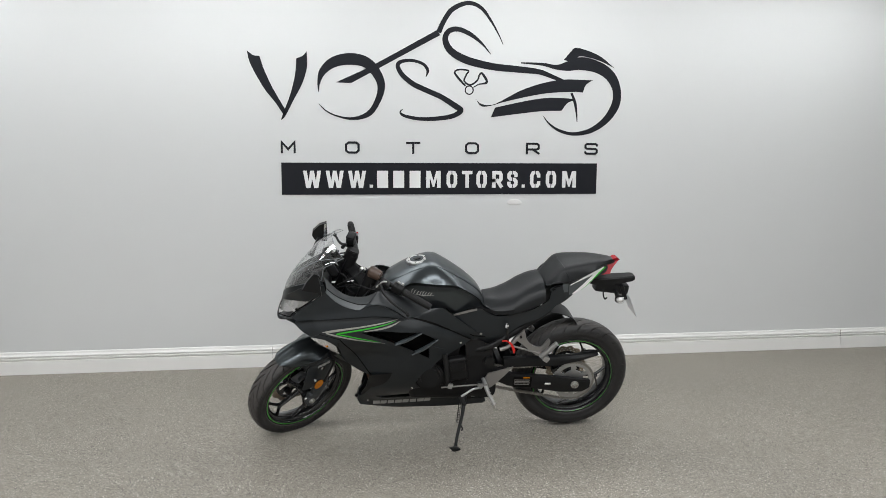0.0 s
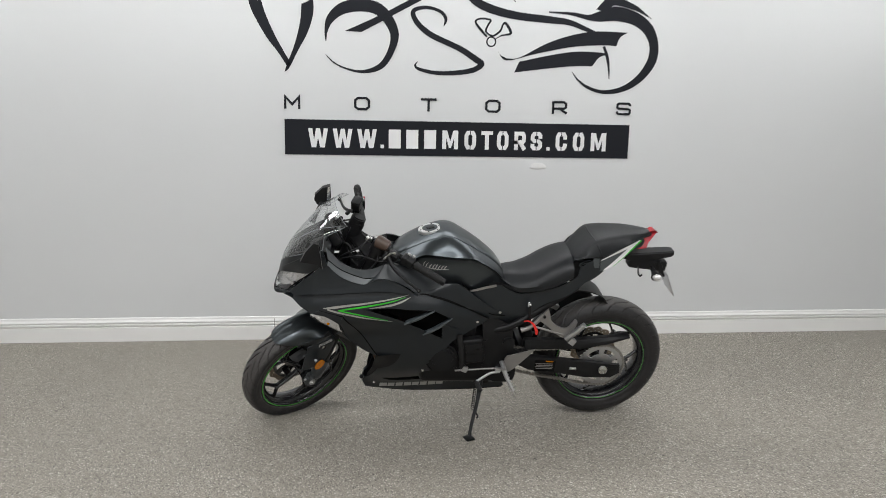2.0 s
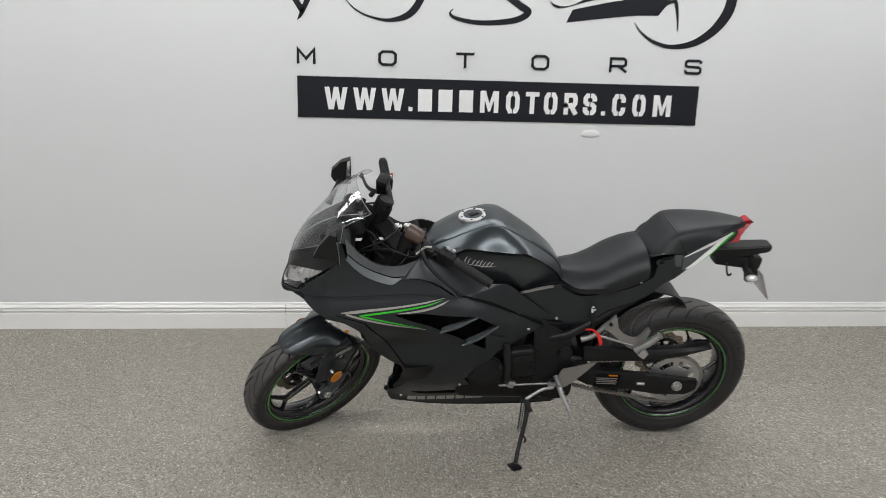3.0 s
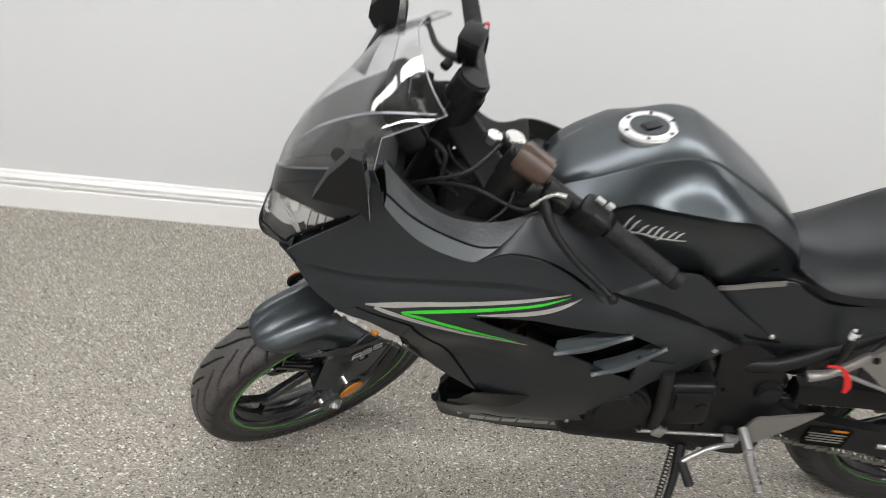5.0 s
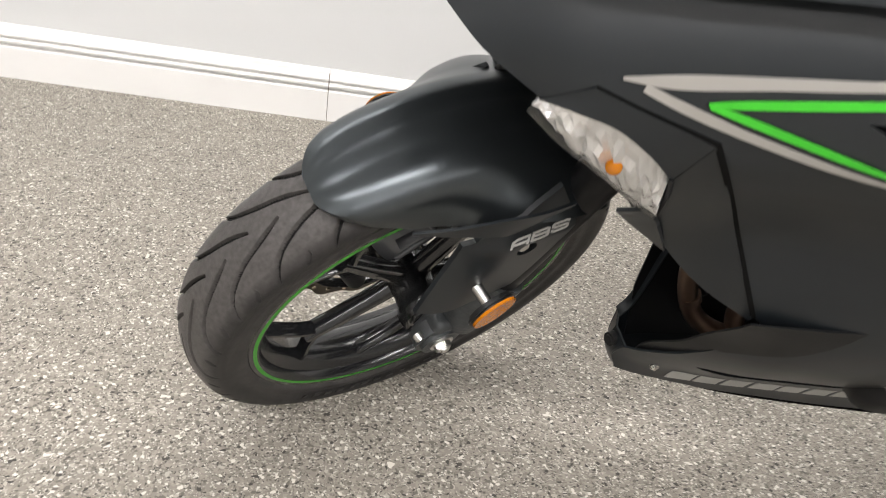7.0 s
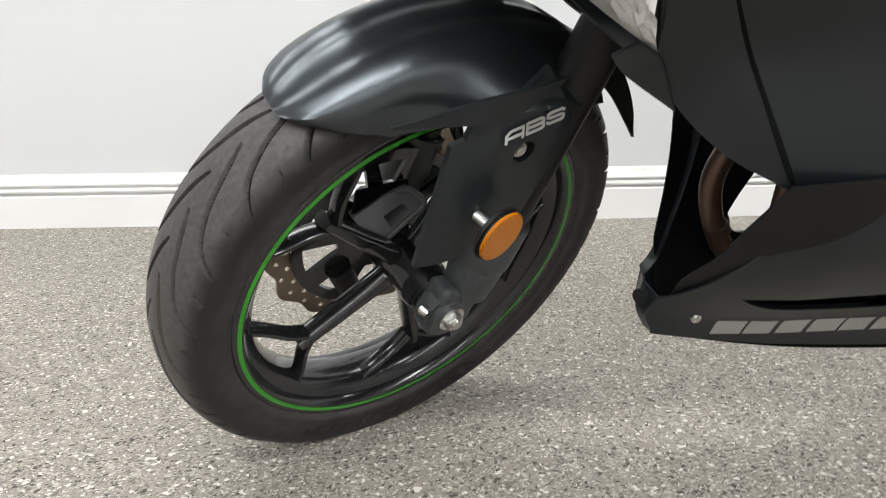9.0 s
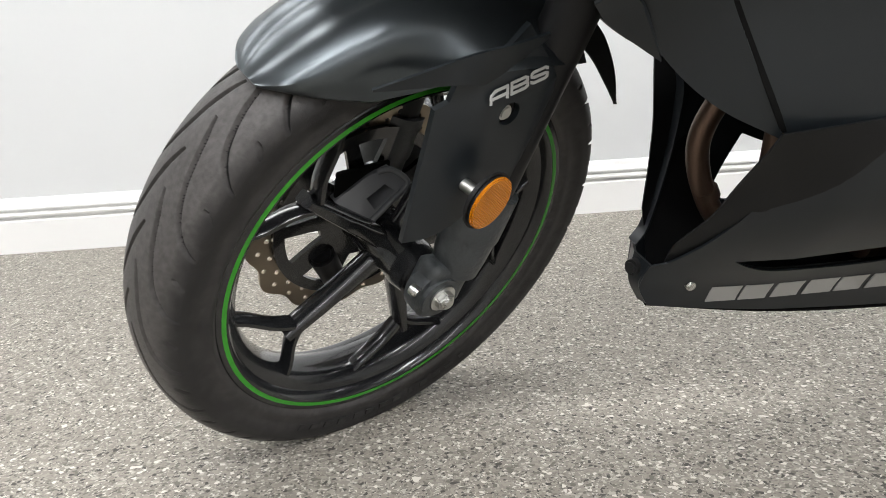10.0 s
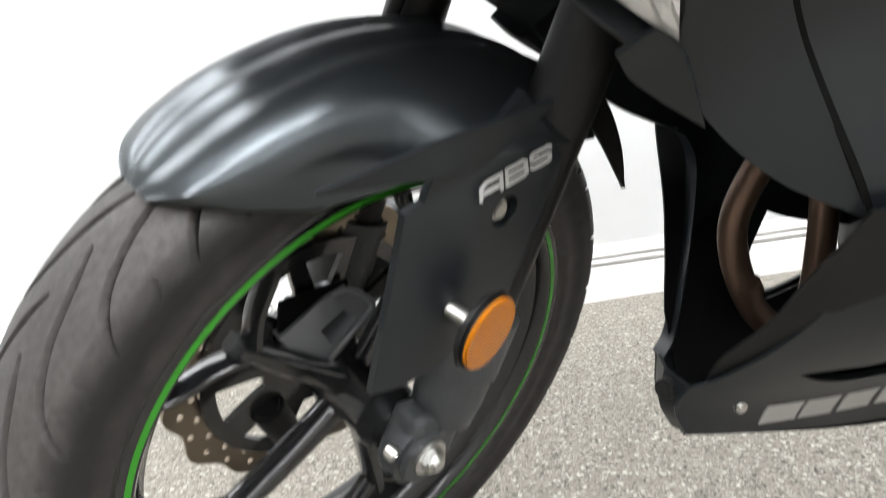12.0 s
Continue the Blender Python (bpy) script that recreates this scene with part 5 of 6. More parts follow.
HEAD = [(-.096, .730), (-.096, .730), (-.088, .765), (-.076, .792), (-.066, .804), (-.050, .822), (.010, .842), (.060, .862), (.094, .880), (.094, .880), (.034, .825), (-.019, .771), (-.034, .752), (-.034, .752), (-.060, .738), (-.096, .730)]
for s in (-1, 1):
    at = lambda x, z, d: (x, s * (lamp_skin(x, z) - d), z)
    lamp = part("headlight", shell(HEAD, lambda x, z: lamp_skin(x, z) - .001, .003, side=s, step=.008, grid=.012), LENS, bike, "clear headlight lens over bright reflectors")
    part("housing", shell([(-.084, .746), (-.084, .746), (-.076, .785), (-.050, .812), (.010, .832), (.078, .864), (.078, .864), (.024, .818), (-.030, .766), (-.084, .746)], lambda x, z: max(lamp_skin(x, z) - .034, .004), .003, side=s, step=.01, grid=.012), FACETS, lamp, "bright faceted headlight housing")
    part("lens_frame", tube([at(x, z, .0015) for x, z in ((-.090, .736), (-.034, .755), (-.019, .773), (.034, .827), (.090, .877))], .0025, 8, 5), GAP, lamp)
    part("reflector_panel", strip([at(.004, .832, .018), (at(.034, .844, .012)), at(.066, .860, .010)], [at(.008, .800, .024), at(.026, .816, .018), at(.054, .842, .014)], 6), FACETS, lamp, "frosted reflector panel")
    for q in (((-.050, .812, .016), (-.030, .818, .030), (-.052, .796, .030)), ((-.026, .820, .012), (-.006, .828, .030), (-.020, .803, .022)), ((-.046, .794, .030), (-.018, .800, .014), (-.022, .786, .026)), ((-.030, .788, .020), (-.006, .796, .014), (-.010, .776, .022)), ((.040, .834, .012), (.064, .856, .008), (.046, .832, .020))):
        a, c, d = (np.array(at(*w)) for w in q)
        part("reflector_facet", strip([a, (a + c) / 2, c], [d, (d + d + c - a) / 2, d + (c - a) * .45], 3, .002), SHINY, lamp, smooth=False)
    for x in (.014, .030, .046):
        part("divider_rib", tube([at(x - .004, .795 + .62 * (x - .004), .012), at(x, .812 + .62 * (x - .004), .008), at(x + .006, .834 + .5 * x, .008)], .0012, 6, 4), HEEL, lamp)
    part("lamp_bulb", rod(at(-.026, .806, .030), at(-.034, .806, .014), .006, .004, seg=14, bevel=.001), GREYDEC, lamp)
    top = [(q[0], s * (low_skin(*q) - .002), q[1]) for q in SIG_TOP]
    low = [(x, s * y, z) for x, y, z in SIG_LOW]
    sig = part("turn_signal", bulged(top, low, s, .020, 4, 8), LENS, bike, "clear flush turn signal with an amber bulb")
    part("signal_bowl", bulged(top, low, s, .010, 6, 9, .0042), FACETS, sig, "pale faceted signal reflector", smooth=False)
    part("signal_end", strip([(.187, s * .209, .636), (.198, s * .186, .600), (.206, s * .160, .562)], [(.196, s * .195, .632), (.206, s * .174, .598), (.212, s * .150, .564)], 5), PLASTIC, sig)
    bmb = bmesh.new()
    bmesh.ops.create_uvsphere(bmb, u_segments=14, v_segments=10, radius=.0068, matrix=Matrix.Translation((.141, s * .203, .640)))
    part("bulb", bmb, AMBER, sig, "amber bulb")
nose_l = [(-.070, -.012, .800), (-.082, -.018, .775), (-.096, -.020, .735), (-.090, -.030, .712), (-.062, -.062, .722), (-.020, -.112, .750)]
part("nose_keel", strip(nose_l, mirrored(nose_l), 8), FAIRING, bike)
chin2 = [(-.050, -.080, .728), (-.008, -.140, .737), (.034, -.168, .712), (.075, -.172, .684), (.135, -.150, .606), (.206, -.140, .545)]
inner2 = [(-.040, 0, .715), (.02, 0, .735), (.10, 0, .72), (.17, 0, .72), (.26, 0, .70), (.34, 0, .68)]
for s in (0, 1):
    part("inner_cowl", strip(mirrored(chin2) if s else chin2, inner2, 8), FAIRING, bike)

# cables looping between the bars and the steering head
for line, r in (([(.232, .10, .967), (.246, .06, .927), (.226, .02, .885), (.274, -.02, .856), (.328, -.07, .903), (.378, -.11, .908)], .0042), ([(.259, .11, .977), (.272, .07, .937), (.247, .02, .900), (.290, 0, .857), (.349, -.04, .871)], .0036), ([(.168, .03, .899), (.207, 0, .928), (.241, -.02, .912), (.240, -.03, .866), (.271, -.03, .829)], .0048)):
    part("control_cable", tube(line, r, 10, 8), RUBBER, bike)

# windscreen
centre = spline([(-.058, .856), (-.022, .926), (.016, .984), (.058, 1.034), (.100, 1.074), (.141, 1.108), (.180, 1.130)], 5)
corners = [np.array(q) for q in ((-.040, -.055, .884), (-.006, -.104, .915), (.053, -.140, .944), (.130, -.171, .970), (.141, -.180, 1.033), (.190, -.184, 1.060), (.235, -.183, 1.082))]
edge = [a + (b - a) * i / 5 for a, b in zip(corners, corners[1:]) for i in range(5)] + [corners[-1]]
rows = []
for i, (c, e) in enumerate(zip(centre, edge)):
    w = ease((i / (len(edge) - 1) - .6) / .4)
    c = np.array((c[0], 0, c[1]))
    ctrl = np.array((c[0] * .72 + e[0] * .28 - .006 * (1 - w), e[1] * (.92 - .14 * w), c[2] * .62 + e[2] * .38))
    half_row = [(1 - t) ** 2 * c + 2 * t * (1 - t) * ctrl + t * t * e for t in np.linspace(0, 1, 13)]
    rows.append([q * (1, -1, 1) for q in half_row[:0:-1]] + half_row)
k = len(rows[0])
ws_v = [tuple(q) for r in rows for q in r]
g = len(ws_v)
ws_v += [(x + .0022, y * .988, z - .0015) for x, y, z in ws_v]
ws_f = [(i * k + j, i * k + j + 1, (i + 1) * k + j + 1, (i + 1) * k + j) for i in range(len(rows) - 1) for j in range(k - 1)]
ws_f += [tuple(g + q for q in f[::-1]) for f in ws_f]
rim_ids = list(range(k)) + [i * k + k - 1 for i in range(1, len(rows))] + [(len(rows) - 1) * k + j for j in range(k - 2, -1, -1)] + [i * k for i in range(len(rows) - 2, 0, -1)]
ws_f += [(q, p, g + p, g + q) for p, q in zip(rim_ids, rim_ids[1:] + rim_ids[:1])]
screen = part("windscreen", (ws_v, ws_f), SCREEN, bike, "clear curved windscreen")
screen_rim = [ws_v[i * k] for i in range(len(rows))] + [ws_v[(len(rows) - 1) * k + j] for j in range(1, k)] + [ws_v[i * k + k - 1] for i in range(len(rows) - 2, -1, -1)]
part("edge_light_line", tube(screen_rim, .0009, 8, 1), EDGE, screen, "pale tube drawn as the highlight along the screen's edge")
# the fold's bright line, drawn as a thin pale tube
part("moulded_step", tube([(-.013, -.080, .948), (.024, -.110, .993), (.053, -.135, 1.024), (.095, -.155, 1.052), (.139, -.173, 1.072), (.219, -.186, 1.084)], .0013, 8, 8, [.0006, .0016, .0022, .0016, .0012, .0008]), EDGE, screen)
# cockpit: trim around the dash, instrument pod and stays
lip_out = [(.149, -.189, .914), (.176, -.195, .884), (.211, -.200, .856), (.255, -.203, .836), (.303, -.203, .825), (.342, -.194, .842)]
lip_in = [(.152, -.178, .930), (.188, -.182, .897), (.224, -.184, .874), (.266, -.185, .855), (.306, -.186, .843), (.343, -.186, .846)]
trim_in = [(.144, -.152, .978), (.165, -.152, .950), (.206, -.152, .905), (.260, -.151, .873), (.334, -.150, .870), (.400, -.146, .898)]
dash_in = [(.150, -.115, .950), (.172, -.112, .920), (.212, -.110, .880), (.262, -.105, .850), (.340, -.100, .835), (.410, -.100, .840)]
for s in (0, 1):
    fn = mirrored if s else (lambda q: q)
    rim = trim_in if s == 0 else [(.122, -.140, .975), (.150, -.150, .990), (.213, -.150, .962), (.252, -.150, .942), (.334, -.150, .885), (.400, -.146, .898)]
    part("cowl_lip", strip(fn(lip_out), fn(lip_in), 8), LIP, bike, "rolled cowl lip, its upward sheen put into a lighter grey")
    part("cockpit_trim", strip(fn(lip_in), fn(rim), 8), TRIMBLACK, bike, "textured black cockpit trim")
    part("gap_shade_line", tube([(x, y * 1.004, z + .001) for x, y, z in fn(lip_in)], .0018, 8, 6), GAP, bike)
    part("cockpit_liner", strip(fn(rim), fn(dash_in), 8), PLASTIC, bike)
    side_a = [(.303, -.203, .825), (.358, -.199, .846), (.420, -.196, .834), (.475, -.195, .804), (.527, -.200, .767)]
    side_b = [(.343, -.187, .845), (.402, -.149, .897), (.490, -.148, .872), (.580, -.148, .825), (.650, -.150, .788)]
    side_c = [(.527, -.200, .767), (.570, -.198, .758), (.650, -.180, .722), (.740, -.152, .668), (.840, -.118, .602)]
    side_d = [(.650, -.148, .790), (.690, -.143, .788), (.722, -.138, .772), (.800, -.128, .700), (.915, -.112, .605)]
    part("tank_side_panel", strip(fn(side_a), fn(side_b), 8), FAIRING, bike, "satin charcoal panel below the tank")
    part("tank_side_panel", strip(fn([(x, y + .006, z - .004) for x, y, z in side_c]), fn([(x, y - .004, z) for x, y, z in side_d]), 8), FAIRING, bike)
pod = part("instrument_pod", box((.044, .170, .105), (.168, .010, .985), (0, -28, 0), .018, 3), PLASTIC, bike, "black instrument pod with a dark display")
part("display", box((.004, .130, .080), (.191, .010, .997), (0, -28, 0), .002), RIM, pod, "dark glossy display")
part("dial", rod((.187, .045, 1.004), (.196, .045, .999), .032, seg=32), GAP, pod)
part("pod_stay", box((.10, .22, .05), (.12, 0, .90), (0, -15, 0), .012, 2), PLASTIC, bike)
part("head_block", box((.22, .20, .17), (.36, .02, .775), (0, -20, 0), .03, 3), PLASTIC, bike, "black frame head and wiring")

# mirrors
MIRR = [(.148, 1.083), (.148, 1.083), (.112, 1.068), (.074, 1.030), (.070, 1.005), (.083, .984), (.083, .984), (.120, .980), (.146, .984), (.146, .984), (.150, 1.03), (.148, 1.083)]
mr = part("mirror", shell(MIRR, lambda x, z: .335 - .35 * (x - .11), .034, side=1, step=.006, grid=.012, smooth=False), PLASTIC, bike, "black wedge mirror facing the rider")
part("mirror_glass", strip([(.137, .288, 1.076), (.132, .288, 1.034), (.127, .290, .993)], [(.1465, .285, 1.080), (.1465, .285, 1.034), (.1435, .286, .991)], 5, .002), MIRROR, mr, "mirror glass")
part("mirror_arm", tube([(.108, .315, .990), (.095, .270, .985), (.078, .235, .960), (.062, .215, .935)], .012, 14, 6, [.014, .009, .010, .016]), PLASTIC, mr)
FOLD = [(.100, 1.030), (.100, 1.030), (.118, 1.025), (.118, 1.025), (.126, .97), (.130, .915), (.130, .915), (.112, .936), (.042, .946), (.042, .946), (.066, .990), (.100, 1.030)]
ml = part("mirror", shell(FOLD, lambda x, z: .232 + .10 * (x - .1), .026, side=-1, step=.006, grid=.012, smooth=False), PLASTIC, bike, "black mirror folded down against the cowl")
part("mirror_glass", strip([(.119, -.231, 1.020), (.127, -.232, .970), (.131, -.233, .922)], [(.121, -.212, 1.016), (.129, -.212, .970), (.132, -.215, .930)], 5, .002), MIRROR, ml, "mirror glass seen edge on")
part("mirror_arm", tube([(.100, -.175, .985), (.102, -.195, 1.000), (.106, -.215, 1.010), (.108, -.225, 1.015)], .012, 14, 6), PLASTIC, ml)
for x in (.076, .108):
    part("mount_knob", rod((x, -.165, .990), (x, -.180, .998), .011, seg=18, bevel=.002), RUBBER, ml)

# --- tank, seat and tail ---
ZT = curve_fn([.425, .450, .520, .560, .600, .650, .680, .710, .780, .860, .895, .915, .930], [.893, .915, .955, .974, .988, .998, .994, .979, .934, .871, .833, .798, .755])
TW = curve_fn([.425, .46, .52, .60, .70, .78, .85, .905, .930], [.095, .125, .150, .158, .156, .143, .117, .085, .06])
TB = curve_fn([.425, .55, .64, .71, .79, .87, .93], [.865, .800, .745, .752, .718, .730, .745])


def tank_ring(x):
    """Half a section: flat top, a stepped shoulder crease, a swelling flank and a knee recess under a long straight crease."""
    zt, w, zb = ZT(x), TW(x) / .158, TB(x)
    zc = min(.941 - .137 * (x - .507), zt - .026 - .012 * ease((x - .43) / .1))
    mid = lambda k: zt - .018 + (zc - zt + .018) * k
    pts = [(0, zt), (.035, zt), (.070, zt - .003), (.088, zt - .009), (.0905, zt - .0135), (.0945, zt - .0145), (.112, mid(.14)), (.130, mid(.40)), (.146, mid(.72)), (.1545, mid(.95)), (.157, zc), (.152, zc - .0050), (.138, zc - .013), (.130, zc - .030), (.124, zc - .060), (.116, zb + .030), (.110, zb + .010), (.10, zb)]
    return [(x, -y * w, max(z, zb)) for y, z in pts]


xs = [float(q[0]) for q in spline([(v,) for v in (.425, .440, .47, .52, .58, .64, .70, .76, .81, .855, .89, .915, .930)], 4)]
secs = []
for x in xs:
    h = tank_ring(x)
    secs.append([(px, -py, pz) for px, py, pz in h[:0:-1]] + h)
part("fuel_tank", loft(secs), PAINT, bike, "metallic graphite fuel tank with sharp shoulder lines")
cap = part("filler_cap", rod((.589, 0, .972), (.589, 0, .9895), .052, seg=56, bevel=.003), CAPRING, bike, "brushed metal filler cap ring")
part("cap_lid", rod((.589, 0, .984), (.589, 0, .9908), .036, seg=48, bevel=.002), PAINT, cap, "dark lid with a key flap")
part("cap_flap", box((.034, .022, .006), (.591, -.004, .9918), (0, 0, 24), .003, 2), DARKMETAL, cap)
for i in range(6):
    a = 2 * math.pi * i / 6 + .3
    part("cap_bolt", rod((.589 + .043 * math.cos(a), .043 * math.sin(a), .983), (.589 + .043 * math.cos(a), .043 * math.sin(a), .9908), .0042, seg=12, bevel=.001), DARKMETAL, cap)
cap.matrix_basis = Matrix.Translation((.589, 0, .985)) @ Matrix.Rotation(radians(-7), 4, "Y") @ Matrix.Translation((-.589, 0, -.984))
# the model name on the tank stays a slanted scribble of plain strokes
name_line = lambda x, z: TW(x) * .885
for i, (x, z, h) in enumerate(((.548, .879, .034), (.560, .876, .026), (.576, .872, .018), (.590, .870, .020), (.602, .868, .026), (.612, .862, .022), (.628, .864, .016), (.640, .862, .016))):
    part("name_stroke", ribbon([(x - .003, z - h / 2, .001), (x + .002, z - h * .2, .0032), (x + .006, z + h * .2, .0032), (x + .012, z + h / 2, .001)], name_line, -1, .0015, .0015), GREYDEC, bike, "grey model name drawn as strokes" if i == 0 else "")
part("name_stroke", ribbon([(.545, .864, .001), (.580, .862, .002), (.620, .855, .002), (.660, .853, .001)], name_line, -1, .0015, .0015), GREYDEC, bike)

SZT = curve_fn([.900, .930, .966, 1.043, 1.119, 1.187, 1.215], [.786, .790, .790, .809, .850, .876, .882])
SZB = curve_fn([.900, .930, .975, 1.05, 1.12, 1.215], [.765, .738, .717, .725, .742, .785])
SWD = curve_fn([.900, .940, 1.0, 1.08, 1.15, 1.215], [.075, .105, .128, .145, .146, .138])


ROUND = ((0, 0, 0), (.35, .002, 0), (.62, .010, 0), (.82, .028, 0), (.94, .015, .30), (1.0, 0, .62), (.98, 0, .90), (.90, 0, 1), (.4, 0, 1))


def cushion(xs, top, bottom, width, shape=ROUND):
    """A padded seat: each section's points as (share of half width, drop in metres, drop as share of height)."""
    secs = []
    for x in xs:
        t, b, w = top(x), bottom(x), width(x)
        h = t - b
        half = [(x, -u * w, t - d - k * h) for u, d, k in shape]
        secs.append([(px, -py, pz) for px, py, pz in half[:0:-1]] + half)
    return loft(secs)


def span(a, b, n):
    return [float(v) for v in np.linspace(a, b, n)]


part("seat_pan", loft([[(x, y * w, z) for y, z in ((-1, zb + .01), (-.9, zb), (.9, zb), (1, zb + .01), (1, zt), (-1, zt))] for x, w, zb, zt in ((.800, .085, .64, .74), (.880, .100, .60, .755), (.960, .108, .60, .745), (1.060, .108, .66, .745), (1.200, .100, .74, .80))]), PLASTIC, bike, "black plastic pan below the seat")
seat = part("rider_seat", cushion([.900, .905] + span(.915, 1.205, 22) + [1.212, 1.215], SZT, SZB, SWD), SEATMAT, bike, "black vinyl rider seat")
PZT = curve_fn([1.222, 1.258, 1.288, 1.315, 1.400, 1.470, 1.530, 1.570, 1.594], [.872, .912, .943, .959, .968, .970, .968, .964, .957])
PZB = curve_fn([1.222, 1.26, 1.331, 1.415, 1.489, 1.545, 1.594], [.862, .880, .882, .908, .932, .946, .950])
PWD = curve_fn([1.222, 1.25, 1.31, 1.42, 1.50, 1.549, 1.580, 1.594], [.100, .122, .130, .108, .080, .050, .026, .012])
part("pillion_seat", cushion([1.222, 1.228] + span(1.238, 1.578, 26) + [1.589, 1.594], PZT, PZB, PWD, ((0, 0, 0), (.55, .002, 0), (.74, .006, 0), (.83, .015, 0), (.89, .022, .12), (.97, .004, .62), (1.0, 0, .88), (.94, 0, 1), (.4, 0, 1))), SEATMAT, bike, "black vinyl pillion seat")
for s in (-1, 1):
    part("seat_piping", tube([(1.304, s * .0, .955), (1.308, s * .070, .953), (1.312, s * .098, .946), (1.320, s * .116, .928), (1.338, s * .1290, .888)], .0032, 8, 8), SEATMAT, bike)
# side cover under the seat, and the tail
SIDEC = [(.722, .770), (.722, .770), (.757, .728), (.757, .728), (.880, .760), (.925, .738), (.985, .714), (1.084, .730), (1.165, .754), (1.232, .796), (1.245, .840), (1.297, .876), (1.297, .876), (1.300, .860), (1.312, .800), (1.290, .785), (1.210, .711), (1.096, .660), (1.009, .590), (.958, .530), (.958, .530), (.873, .534), (.846, .594), (.846, .594), (.780, .685), (.722, .770)]
cover_skin = lambda x, z: .118 + .012 * ease((x - .9) / .3) - .04 * ease((.62 - z) / .12) - .012 * ease((.80 - x) / .1)
both("side_cover", SIDEC, cover_skin, FAIRING, "satin charcoal side cover")
for s in (-1, 1):
    part("gap_shade_line", ribbon([(.724, .768, .004), (.790, .690, .004), (.850, .620, .004), (.922, .604, .004)], cover_skin, s, .0030, .004), GAP, bike)
    part("cover_trim", ribbon([(.760, .732, .008), (.820, .748, .011), (.876, .759, .010)], cover_skin, s, .0040, .004), HEEL, bike)
bolt((.900, -.119, .621), bike)
TAIL = [(1.215, .752), (1.215, .752), (1.245, .825), (1.236, .856), (1.262, .872), (1.262, .872), (1.331, .880), (1.415, .910), (1.489, .938), (1.535, .950), (1.535, .950), (1.545, .930), (1.530, .905), (1.498, .897), (1.437, .870), (1.353, .811), (1.293, .770), (1.215, .752)]
tail_skin = lambda x, z: .128 - .075 * ease((x - 1.25) / .36) - .15 * max(0, .80 - z)
both("tail_panel", TAIL, tail_skin, FAIRING, "satin charcoal tail panel")
for s in (-1, 1):
    part("tail_infill", shell([(1.338, .815), (1.338, .815), (1.334, .872), (1.334, .872), (1.420, .902), (1.505, .934), (1.505, .934), (1.468, .886), (1.400, .836), (1.338, .815)], tail_skin, .0012, side=s, lift=.0013, step=.01, grid=.02), LIP, bike, "dark grey tail infill")
    part("tail_stripe", ribbon([(1.338, .870, .003), (1.400, .892, .009), (1.460, .912, .013), (1.522, .936, .014)], tail_skin, s, .0024, .0012), WHITE, bike, "pale silver tail decal")
    part("tail_stripe", ribbon([(1.352, .819, .004), (1.400, .844, .018), (1.445, .876, .024), (1.480, .906, .018), (1.515, .934, .006)], tail_skin, s, .0026, .0012), WHITE, bike, "pale silver tail decal")
    part("tail_stripe", ribbon([(1.400, .832, .0015), (1.452, .870, .0035), (1.485, .900, .007), (1.528, .938, .007)], tail_skin, s, .0034, .0012), GREENB, bike, "green tail decal")
    part("tail_scoop", shell([(1.246, .858), (1.246, .858), (1.262, .870), (1.292, .874), (1.292, .874), (1.292, .852), (1.292, .852), (1.250, .850), (1.246, .858)], tail_skin, .0015, side=s, lift=.0012, step=.008, grid=.02), GAP, bike, "black scoop beside the seat")
    part("scoop_blade", ribbon([(1.250, .858, .002), (1.270, .863, .005), (1.288, .862, .003)], tail_skin, s, .0035, .002), FAIRING, bike)
    part("tail_pillar", shell([(1.298, .836), (1.298, .836), (1.298, .884), (1.298, .884), (1.328, .880), (1.328, .880), (1.330, .834), (1.330, .834), (1.298, .836)], tail_skin, .002, side=s, lift=.0022, step=.01, grid=.02), LIP, bike, "grey pillar of the tail")
under = [(1.215, -.100, .748), (1.293, -.098, .782), (1.371, -.085, .826), (1.445, -.070, .866), (1.507, -.058, .905)]
part("tail_underside", strip(under, mirrored(under), 8), PLASTIC, bike)
LIGHT = [(1.620, .953), (1.620, .953), (1.577, .911), (1.564, .889), (1.564, .889), (1.523, .886), (1.523, .886), (1.546, .940), (1.546, .940), (1.594, .966), (1.620, .953)]
both("tail_light", LIGHT, lambda x, z: .046 - .58 * max(0, z - .884), RED, "red wrap-around tail light", thick=.02)
tl = [(1.618, -.004, .952), (1.579, -.028, .912), (1.566, -.042, .889)]
part("tail_lens", strip(tl, mirrored(tl), 6), RED, bike)
hold = part("plate_holder", loft([[(x, y * w, z + dz) for y, dz in ((-1, 0), (-1, h), (-.8, h + .006), (.8, h + .006), (1, h), (1, 0))] for x, z, w, h in ((1.470, .832, .030, .016), (1.530, .818, .034, .034), (1.620, .826, .034, .028), (1.694, .836, .030, .020), (1.708, .842, .024, .012))]), PLASTIC, bike, "black rear fender and plate holder")
part("plate_stay", box((.180, .062, .052), (1.592, 0, .797), (0, 9, 0), .012, 2), PLASTIC, hold)
part("plate_arm", box((.022, .07, .09), (1.652, 0, .775), (0, -22, 0), .005, 2), PLASTIC, hold)
part("number_plate", box((.003, .12, .120), (1.703, 0, .700), (0, -23, 0), .001), REFLMETAL, hold, "blank metal number plate")
part("hook", tube([(1.540, -.040, .800), (1.537, -.058, .775), (1.547, -.058, .756), (1.558, -.058, .764)], .004, 8, 5), DARKMETAL, hold)
